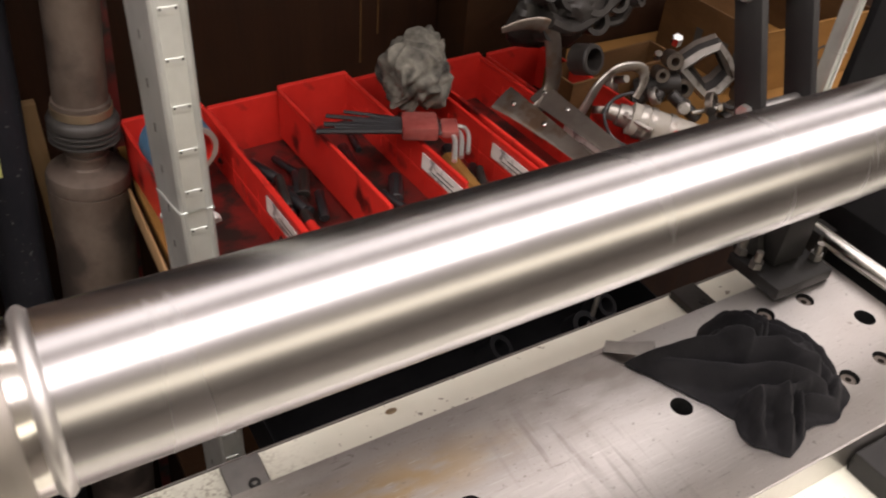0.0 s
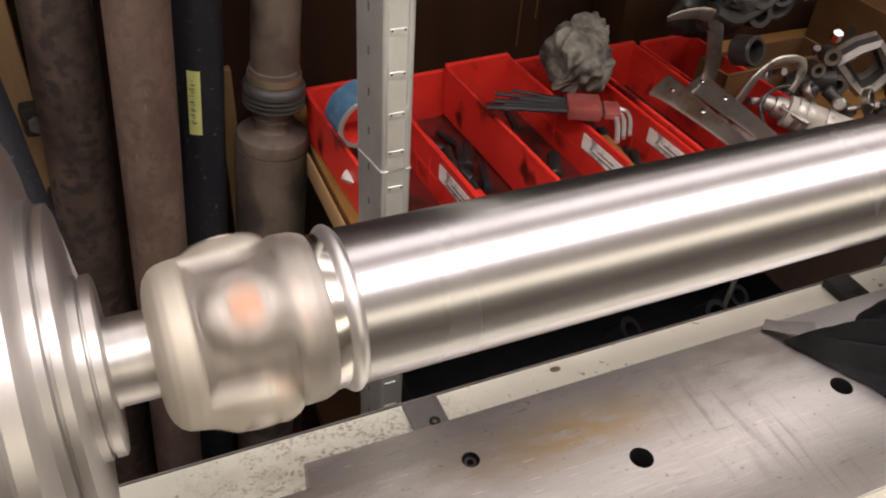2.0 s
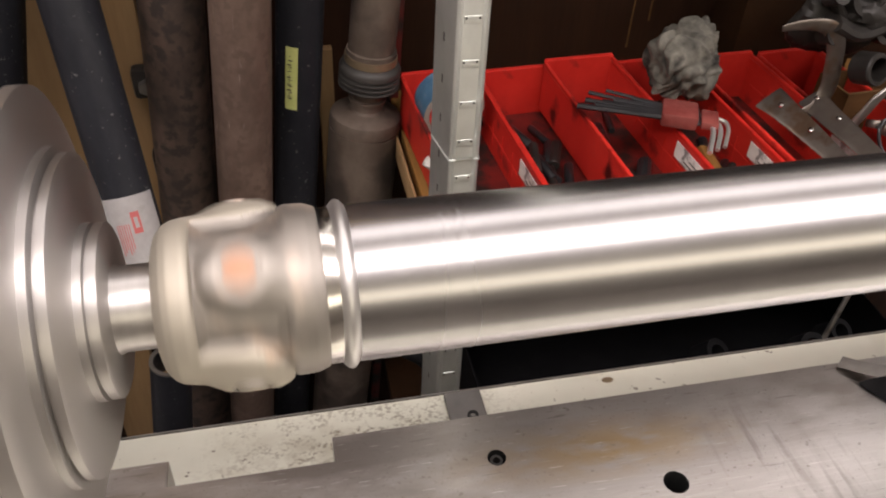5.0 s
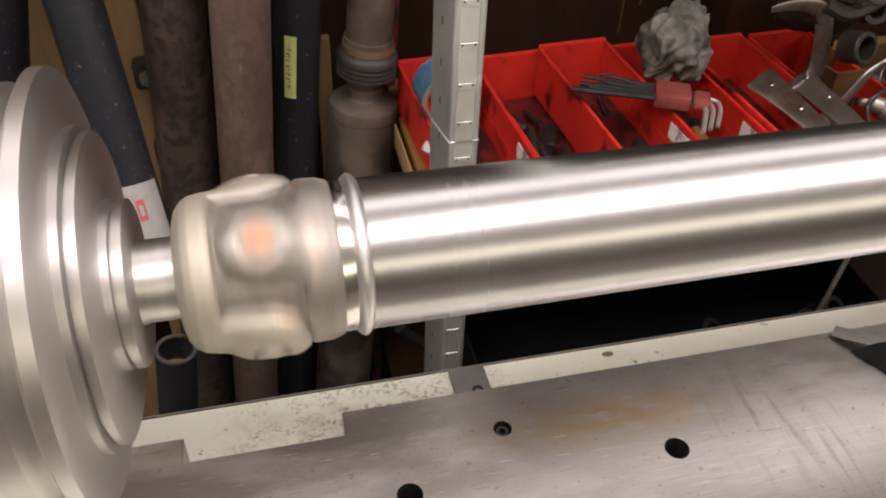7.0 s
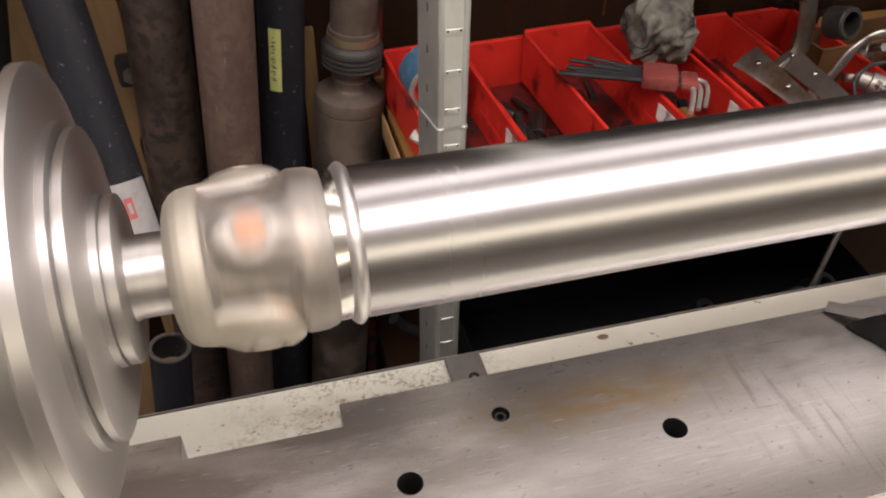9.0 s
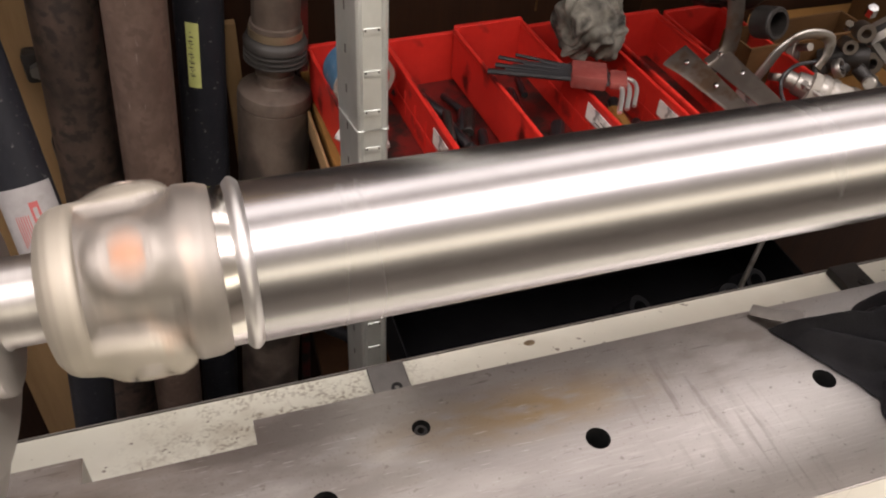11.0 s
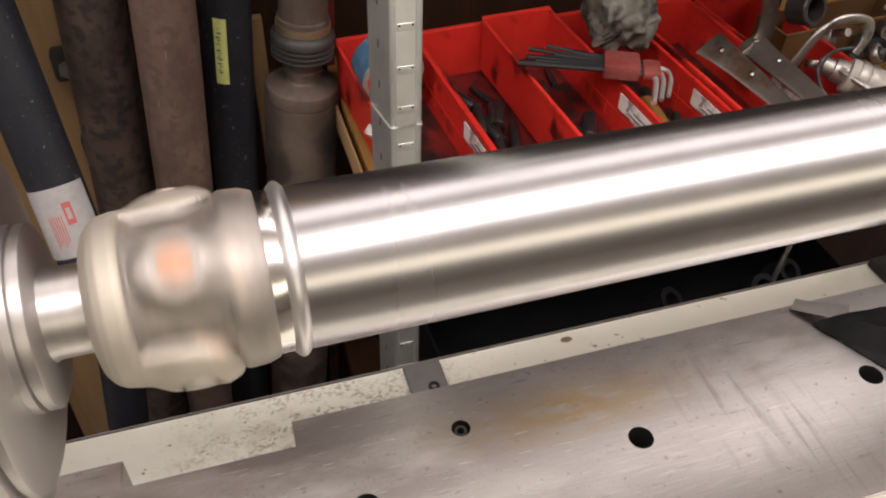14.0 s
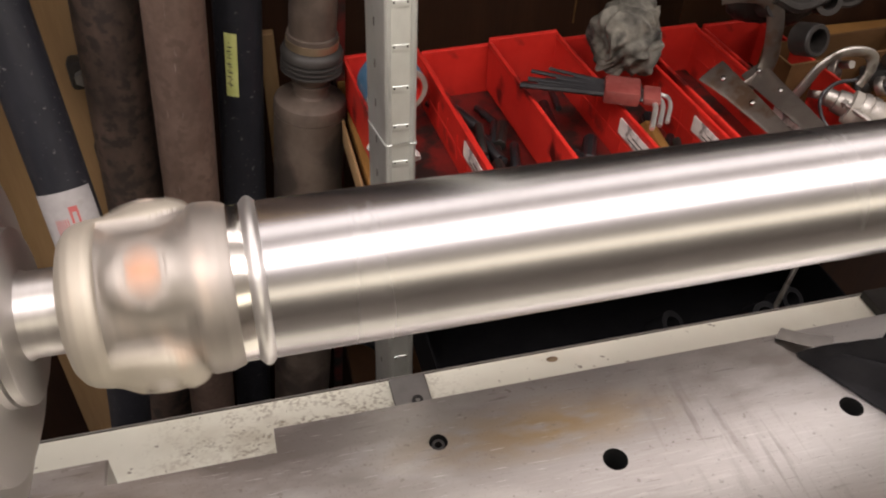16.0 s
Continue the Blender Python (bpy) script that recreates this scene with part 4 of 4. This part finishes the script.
for p, r in (((-0.052, 0.0, 0.014), 0.012), ((0.058, 0, -0.030), 0.014), ((-0.030, 0.004, -0.028), 0.015), ((-0.064, 0.0, -0.008), 0.010)):
    part("ear", revolve([(-0.013, r * 0.5), (-0.013, r), (0.013, r), (0.013, r * 0.5)], 24, "z", True), WIPER, yoke, m=pose(*p, 75, 25, 0))
part("stem", sweep(curve_points([(-0.03, 0.005, -0.02), (-0.06, 0.01, -0.03), (-0.085, 0.015, -0.045)], 5), 0.018, 14), GREASE, yoke)
part("bolt_end", hexbolt(0.0075, 0.012), CHROME, yoke, "", False, pose(-0.055, -0.006, 0.040, 20, 0, 0))
part("bolt_end", hexbolt(0.0060, 0.010), CHROME, yoke, "", False, pose(-0.075, -0.006, 0.018, 30, 0, 0))
small = thing("bearing_cross", "grey cross-shaped joint piece in the heap", "joint", m=pose(0.838, 0.30, 0.872, 30, 20, 40))
for a in (0, 90):
    part("cross_arm", revolve([(-0.026, 0.007), (-0.024, 0.009), (0.024, 0.009), (0.026, 0.007)], 18), GREASE if a else ALU, small, m=pose(0, 0, 0, 0, 0, a))
heap = thing("steel_knuckle", "rounded light metal knuckle in the heap", "knuckle", 0.945, 0.285, 0.850)
part("ball", crumple(0.024, (1.2, 0.9, 0.9), 12, 0.10, 4, 1.3), ALU, heap)

hr = random.Random(11)
for k in range(9):
    x, y, z = hr.uniform(0.70, 0.93), hr.uniform(0.27, 0.37), hr.uniform(0.845, 0.885)
    r = hr.uniform(0.009, 0.017)
    br = thing("bearing_ring", "greasy grey bearing ring in the heap", "bearing", m=pose(x, y, z, hr.uniform(20, 90), hr.uniform(-30, 30), hr.uniform(0, 180)))
    part("outer_race", revolve([(-0.005, r * 0.72), (-0.005, r * 0.95), (-0.004, r), (0.004, r), (0.005, r * 0.95), (0.005, r * 0.72)], 28, "z", True), (ALU, GREASE, WIPER)[k % 3], br)
for k in range(6):
    x, y, z = hr.uniform(0.66, 0.92), hr.uniform(0.25, 0.36), hr.uniform(0.86, 0.895)
    a = hr.uniform(0, 6.28)
    bolt = thing("loose_bolt", "loose worn steel bolt in the heap", "bolt", m=frame_of((x, y, z), (x + 0.04 * math.cos(a), y + 0.04 * math.sin(a), z + hr.uniform(-0.012, 0.012)))[0])
    part("shank", revolve([(0, 0.0035), (0.034, 0.0035), (0.036, 0.0028)], 12, "z"), ALU if k % 2 else GREASE, bolt)
    part("bolt_head", hexbolt(0.0065, 0.006), ALU if k % 2 else GREASE, bolt, "", False, pose(0, 0, -0.0055))

# cardboard boxes at the back of the shelf
def open_box(name, label, x0, x1, y0, y1, z0, z1, material, rot=0, inner=None):
    inner = inner or material
    c = thing(name, label, "box", m=pose((x0 + x1) / 2, (y0 + y1) / 2, z0, 0, 0, rot))
    w, d, h, t = (x1 - x0) / 2, (y1 - y0) / 2, z1 - z0, 0.003
    part("front_panel", box(-w, w, -d, -d + t, 0, h), material, c, "", False)
    part("back_panel", box(-w, w, d - t, d, 0, h), inner, c, "", False)
    part("side_panel", box(-w, -w + t, -d + t, d - t, 0, h), inner, c, "", False)
    part("side_panel", box(w - t, w, -d + t, d - t, 0, h), inner, c, "", False)
    part("rim_edge", box(-w - 0.0005, w + 0.0005, -d - 0.0006, -d + t + 0.0006, h - 0.0012, h + 0.0008), material, c, "worn rim", False)
    part("bottom_panel", box(-w + t, w - t, -d + t, d - t, 0, t), material, c, "", False)
    return c


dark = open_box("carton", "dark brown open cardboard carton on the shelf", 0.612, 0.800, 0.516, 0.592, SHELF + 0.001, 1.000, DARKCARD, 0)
# tan carton's back and sides in darker card: interior shade put into the colour
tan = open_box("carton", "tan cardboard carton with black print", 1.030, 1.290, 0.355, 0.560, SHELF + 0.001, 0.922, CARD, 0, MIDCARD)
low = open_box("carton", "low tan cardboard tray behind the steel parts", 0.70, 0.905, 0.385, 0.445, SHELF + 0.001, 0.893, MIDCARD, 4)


def print_on(parent, text, x, z, size, y):
    cu = bpy.data.curves.new("print", "FONT")
    cu.body, cu.size, cu.extrude, cu.align_x = text, size, 0.0004, "LEFT"
    tmp = new("tmp_print", cu)
    me = bpy.data.meshes.new_from_object(tmp.evaluated_get(bpy.context.evaluated_depsgraph_get()))
    bpy.data.objects.remove(tmp)
    me.materials.clear()
    me.materials.append(INK)
    ob = new("print", me)
    ob.parent = parent
    ob.matrix_basis = pose(x, y, z, 90, 0, 0)
    return ob


print_on(tan, "RC", -0.018, 0.032, 0.040, -0.1036)
for k in range(2):
    part("print_bar", box(-0.01 + 0.006 * k, 0.055, -0.1036, -0.1027, 0.006 + 0.011 * k, 0.010 + 0.011 * k), INK, tan, "", False)

for k in range(4):
    part("print_bar", box(-0.1310, -0.1301, -0.075 + 0.028 * k, -0.061 + 0.028 * k, 0.030 + 0.006 * (k % 2), 0.062), INK, tan, "", False)

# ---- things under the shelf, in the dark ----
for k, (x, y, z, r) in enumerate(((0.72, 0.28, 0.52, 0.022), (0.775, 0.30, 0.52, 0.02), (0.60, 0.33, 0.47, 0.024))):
    t = thing("pipe_coupling", "black pipe coupling under the shelf", "coupling", m=pose(x, y, z, 35, 0, 20 * k))
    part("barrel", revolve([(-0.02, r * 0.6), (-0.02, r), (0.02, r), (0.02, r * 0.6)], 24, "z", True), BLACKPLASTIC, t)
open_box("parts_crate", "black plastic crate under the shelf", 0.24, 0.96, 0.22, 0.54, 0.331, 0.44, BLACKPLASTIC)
loose_bar("pale_strip", "pale narrow strip standing under the shelf", "strip", (0.728, 0.27, 0.50), (0.772, 0.30, 0.66), 0.004, ALU)

# ---- stored shafts and pipes leaning against the wall ----
def pipe(label, top, bottom, r, material, name="steel_pipe", open_top=False):
    m, d = frame_of(bottom, top)
    t = thing(name, label, "pipe", group="pipes stored against the wall", m=m)
    if open_top:
        part("wall_of_pipe", revolve([(0, r - 0.004), (0, r), (d, r), (d, r - 0.004)], 40, "z", True), material, t)
        part("rim", revolve([(d - 0.002, r - 0.0045), (d - 0.002, r + 0.0008), (d + 0.001, r + 0.0008), (d + 0.001, r - 0.0045)], 40, "z", True), ALU, t, "bright cut rim")
        part("plug", revolve([(d - 0.05, 0.002), (d - 0.05, r - 0.0042), (d - 0.045, r - 0.0042)], 32, "z"), PLY, t, "wooden plug")
    else:
        part("barrel", revolve([(0, r - 0.001), (0.001, r), (d - 0.001, r), (d, r - 0.001)], 48, "z"), material, t)
    return t, d


def along(x0, z0, x1, z1, y, zt, zb, yb=None):
    """Two ends of a leaning pipe from two points of its axis."""
    s = (x1 - x0) / (z1 - z0)
    return (x0 + s * (zt - z0), y, zt), (x0 + s * (zb - z0), yb if yb is not None else y, zb)


brown, d = pipe("brown primed steel pipe, scuffed", *along(-0.041, 1.03, -0.096, 0.393, 0.44, 1.9, 0.01), 0.0330, BROWNPIPE)
dark_pipe, d = pipe("dark rusty steel pipe, stained", *along(-0.118, 1.0, -0.175, 0.30, 0.505, 1.9, 0.01), 0.0365, DARKPIPE)
blackp, d = pipe("black painted pipe with a yellow tape tag", *along(0.026, 1.0, -0.036, 0.31, 0.515, 1.9, 0.01), 0.0285, BLACKPIPE)


def wrap(r, a0, a1, z0, z1, thick=0.0006, step=6):
    """A sheet wrapped round a pipe's local z axis; -90 degrees faces the aisle."""
    bm = bmesh.new()
    n = max(2, int((a1 - a0) / step) + 1)
    cols = [a0 + (a1 - a0) * k / (n - 1) for k in range(n)]
    g = [[[bm.verts.new(((r + e) * math.cos(radians(a)), (r + e) * math.sin(radians(a)), z)) for a in cols] for z in (z0, z1)] for e in (0.0002, thick)]
    for k in range(n - 1):
        bm.faces.new((g[1][0][k], g[1][0][k + 1], g[1][1][k + 1], g[1][1][k]))
        for e in (0, 1):
            bm.faces.new((g[0][e][k], g[0][e][k + 1], g[1][e][k + 1], g[1][e][k]))
    for k in (0, n - 1):
        bm.faces.new((g[0][0][k], g[0][1][k], g[1][1][k], g[1][0][k]))
    return bm


def height_on(t, z):
    """Distance along a leaning pipe at a height."""
    m = t.matrix_basis
    return (z - m.translation.z) / m[2][2]


h0, h1 = height_on(blackp, 0.865), height_on(blackp, 0.948)
tag = part("tape_tag", wrap(0.0285, -127, -97, h0, h1), YELLOW, blackp, "yellow-green tape tag with faded writing")
for k in range(22):
    a, z = -117 + 3.2 * math.sin(k * 2.1), 0.012 + 0.0028 * k
    if k % 7 != 6:
        part("writing_bar", wrap(0.0290, a - 2.5 * ((k * 5) % 3), a + 2 + 3 * ((k * 7) % 3), h0 + z, h0 + z + 0.0009 + 0.0007 * (k % 2), 0.0003, 3), INK, tag, "", False)

# slender propshaft with a rubber-sleeved joint
top, bottom = along(0.109, 0.954, 0.0465, 0.318, 0.502, 1.9, 0.01)
m, d = frame_of(bottom, top)
prop = thing("prop_shaft", "dull brown-grey propshaft with ribbed rubber sleeve", "drive shaft", group="pipes stored against the wall", m=m)


def Z(z):
    """Distance along the shaft at a height."""
    return (z - bottom[2]) / m[2][2]


part("lower_tube", revolve([(0, 0.0455), (Z(0.8270), 0.0464), (Z(0.8275), 0.0448), (Z(0.8292), 0.0448), (Z(0.8298), 0.0468), (Z(0.8400), 0.0464), (Z(0.8450), 0.0446),
                            (Z(0.8485), 0.0385), (Z(0.8505), 0.0310), (Z(0.8525), 0.0240), (Z(0.8550), 0.0225)], 56, "z"), PROP, prop, "stained steel tube")
part("neck_ring", revolve([(Z(0.853), 0.0190), (Z(0.854), 0.0218), (Z(0.8645), 0.0212), (Z(0.8655), 0.0242), (Z(0.8695), 0.0242), (Z(0.8705), 0.0210), (Z(0.8860), 0.0220)], 48, "z"), PROP, prop)
ribs = [(Z(0.8835), 0.0255)]
for k in range(3):
    z = 0.8848 + 0.0062 * k
    ribs += [(Z(z), 0.0335), (Z(z + 0.0026), 0.0384), (Z(z + 0.0044), 0.0382), (Z(z + 0.0058), 0.0338)]
ribs += [(Z(0.9055), 0.0380), (Z(0.9110), 0.0386), (Z(0.9155), 0.0366), (Z(0.9190), 0.0310)]
part("rubber_sleeve", revolve(ribs, 56, "z"), RUBBER, prop, "ribbed black rubber sleeve")
part("band", revolve([(Z(0.9185), 0.0295), (Z(0.9192), 0.0326), (Z(0.9285), 0.0326), (Z(0.9290), 0.0295)], 56, "z"), PROPRING, prop, "worn brass-toned clamp band")
part("upper_cup", revolve([(Z(0.9286), 0.0285), (Z(0.9292), 0.0316), (Z(0.9345), 0.0312), (Z(0.9360), 0.0285)], 56, "z"), PROP, prop)
part("upper_tube", revolve([(Z(0.9355), 0.0288), (d, 0.0288)], 48, "z"), PROP, prop, "dull steel upper tube")

# black pipe leaning the other way, white label near its lower end
m, d = frame_of((-0.1715, 0.313, 0.76), (-0.243, 0.557, 1.25))
lean = thing("steel_pipe", "scuffed black pipe with a white printed label", "pipe", group="pipes stored against the wall", m=m)
part("barrel", revolve([(0, 0.026), (0.001, 0.0275), (d, 0.0310)], 48, "z"), BLACKPIPE, lean)
z0 = 0.03
lab = part("label_sheet", wrap(0.0283, -175, -20, z0, z0 + 0.075), WHITELABEL, lean, "white printed label")
for k in range(6):
    part("print_bar", wrap(0.0289, -118 + 5 * k, -116 + 5 * k, z0 + 0.012 + 0.003 * (k % 3), z0 + 0.046, 0.0003, 2), REDINK, lab, "", False)
part("print_mark", wrap(0.0289, -84, -66, z0 + 0.034, z0 + 0.058, 0.0003, 3), REDINK, lab, "red printed mark", False)
part("print_mark", wrap(0.0293, -79, -71, z0 + 0.040, z0 + 0.052, 0.0003, 3), WHITELABEL, lab, "", False)
prop2, d = pipe("short black pipe with a cut open end", (-0.192, 0.40, 0.538), (-0.268, 0.40, 0.01), 0.0280, BLACKPIPE, open_top=True)
far1, d = pipe("dark grey steel pipe", (-0.235, 0.49, 1.3), (-0.55, 0.47, 0.01), 0.040, BLACKPIPE)
far2, d = pipe("dark rusty pipe in the corner", (-0.50, 0.53, 1.9), (-0.62, 0.50, 0.01), 0.042, DARKPIPE)
clip = thing("pipe_clip", "grey bolted pipe clip behind the pipes", "clip", m=pose(-0.166, 0.535, 0.893))
part("clip_body", box(-0.016, 0.016, -0.012, 0.010, -0.020, 0.020, 0.006), GREASE, clip)
part("clip_bolt", hexbolt(0.009, 0.010), ALU, clip, "", False, pose(0, -0.012, 0, 90, 0, 0))
clip2 = copy_thing(clip, pose(-0.162, 0.535, 0.775))

# timber behind the pipes
def batten(x0, x1, z0, z1, y=0.56, thick=0.018):
    ob = part("batten", box(x0, x1, y, y + thick, z0, z1, 0.001), PLY, smooth=False)
    tagged(ob, "raw timber batten standing behind the pipes", "batten", "battens behind the pipes")


batten(-0.330, -0.255, 0.0, 2.0)
batten(-0.222, -0.165, 0.0, 2.0)
batten(0.044, 0.064, 0.0, 0.907, 0.56, 0.014)
strip = thing("perforated_strip", "narrow red painted steel strip with bright rivets", "strip", m=frame_of((0.1475, 0.580, 0.84), (0.158, 0.580, 1.04))[0])
part("strip_bar", box(-0.0075, 0.0075, -0.003, 0.003, -0.84, 0.30, 0.001), DARKRED, strip)
for z in (0.045, 0.075, 0.098, 0.130):
    part("rivet", revolve([(0, 0.0034), (0.002, 0.003), (0.003, 0.001)], 12, "z"), CHROME, strip, m=pose(0, 0.003, z, -90, 0, 0))
slab("dark_panel", -1.2, 0.10, 0.60, 0.62, 0.0, 1.9, BROWNBOARD, "dark brown board behind the pipes")
knob = thing("black_lever", "black plastic lever beside the rack", "lever", 0.118, 0.30, 0.60)
part("grip", sweep(curve_points([(-0.012, 0, 0.022), (0.0, 0, 0.004), (0.018, 0.0, -0.012), (0.03, 0.0, -0.03)]), 0.008, 12, 1.0), BLACKPLASTIC, knob)

# ---- black cloth on the plate ----
# folds of the cloth: line of the ridge, half width, height
FOLDS = [([(0.012, 0.056), (0.044, 0.036), (0.058, 0.0), (0.056, -0.038)], 0.011, 0.016),
         ([(-0.004, 0.040), (0.028, 0.024), (0.041, -0.004), (0.042, -0.044)], 0.008, 0.011),
         ([(-0.104, 0.062), (-0.058, 0.034), (-0.012, 0.004), (0.030, -0.030)], 0.011, 0.018),
         ([(-0.088, 0.034), (-0.054, 0.006), (-0.018, -0.024), (0.022, -0.050)], 0.010, 0.015),
         ([(-0.070, 0.042), (-0.030, 0.014), (0.010, -0.010)], 0.006, 0.012),
         ([(-0.034, 0.050), (-0.036, 0.026), (-0.022, 0.008)], 0.009, 0.024),
         ([(-0.014, 0.060), (-0.018, 0.036), (-0.004, 0.014)], 0.009, 0.026),
         ([(0.004, 0.058), (0.004, 0.040), (0.016, 0.020)], 0.008, 0.022),
         ([(-0.024, -0.044), (-0.046, -0.078)], 0.008, 0.018),
         ([(-0.044, -0.034), (-0.064, -0.062)], 0.007, 0.016),
         ([(-0.008, -0.052), (-0.026, -0.074)], 0.006, 0.015),
         ([(0.000, -0.056), (0.030, -0.062), (0.050, -0.050)], 0.008, 0.014),
         ([(-0.050, -0.026), (-0.020, -0.044), (0.006, -0.046)], 0.006, 0.015),
         ([(0.006, 0.000), (0.030, -0.016)], 0.022, 0.010)]


def fold_height(x, y):
    total = 0.0
    for line, w, h in FOLDS:
        best = 0.0
        for (ax, ay), (bx, by) in zip(line, line[1:]):
            ex, ey = bx - ax, by - ay
            t = min(1.0, max(0.0, ((x - ax) * ex + (y - ay) * ey) / (ex * ex + ey * ey)))
            d = math.hypot(x - ax - t * ex, y - ay - t * ey) / w
            if d < 1.0:
                best = max(best, h * (1 - d ** 1.6))
        total += best ** 3
    return 1.45 * total ** (1 / 3)


def cloth_mesh():
    """A dropped cloth: a sheet drawn in to a heap of rounded folds with tight creases between them."""
    bm = bmesh.new()
    nr, na = 80, 240
    rows = []
    reach = {0: 0.070, 24: 0.066, 42: 0.066, 69: 0.072, 90: 0.068, 119: 0.060, 131: 0.058, 138: 0.068, 143: 0.084, 147: 0.114, 150: 0.1275, 158: 0.106, 171: 0.086, 190: 0.074,
             208: 0.067, 214: 0.084, 222: 0.0946, 230: 0.096, 240: 0.0987, 248: 0.088, 259: 0.070, 289: 0.078, 312: 0.082, 334: 0.074, 360: 0.070}
    ks, vs = list(reach), list(reach.values())
    for i in range(1, nr + 1):
        u = i / nr
        row = []
        for k in range(na):
            a = 360 * k / na
            c, s = math.cos(radians(a)), math.sin(radians(a))
            r = float(np.interp(a, ks, vs)) * u + 0.006 * noise.noise(Vector((c * 3.5, s * 3.5, 1.7))) * u
            x, y = r * c, r * s
            p = Vector((x * 30, y * 30, 3.3))
            wx, wy = 0.006 * noise.noise(p), 0.006 * noise.noise(p + Vector((9, 2, 4)))
            z = 0.003 + 0.016 * (1 - u * u) + fold_height(x + wx, y + wy)
            z += 0.0030 * abs(noise.noise(Vector((p.x * 1.2 + p.y * 2.6, (p.y - p.x) * 0.4, 4)))) * 2
            z += 0.0024 * math.sin(11 * noise.noise(Vector((p.x * 0.42 + p.y * 0.75, (p.y - p.x) * 0.22, 8)))) + 0.0008 * noise.noise(p * 3.1)
            z *= (1 - u ** 4) ** 0.7
            row.append(bm.verts.new((x, y, max(z + 0.001, 0.0012))))
        rows.append(row)
    mid = bm.verts.new((0, 0, rows[0][0].co.z))
    for k in range(na):
        bm.faces.new((mid, rows[0][k], rows[0][(k + 1) % na]))
    for p, q in zip(rows, rows[1:]):
        for k in range(na):
            bm.faces.new((p[k], q[k], q[(k + 1) % na], p[(k + 1) % na]))
    bmesh.ops.smooth_vert(bm, verts=bm.verts, factor=0.5, use_axis_x=False, use_axis_y=False, use_axis_z=True)
    return bm


cloth = thing("black_cloth", "crumpled black cotton cloth lying on the plate", "cloth", 0.575, -0.090, BED)
part("rumpled_sheet", cloth_mesh(), CLOTH, cloth)
part("tag", sweep(curve_points([(-0.112, 0.088, 0.003), (-0.098, 0.072, 0.009), (-0.078, 0.058, 0.014)]), 0.0082, 8, 0.10), GREYTAG, cloth, "grey sewn-in tag")


# ---- what moves ----
def motions():
    """The shaft and its faceplate spin together."""
    turns = [(k / 30, pose(*AXIS[:3], START + 60 * k, *AXIS[3:])) for k in range(0, 481)]
    walk(shaft, turns)
    walk(face, turns)


START = 32
motions()
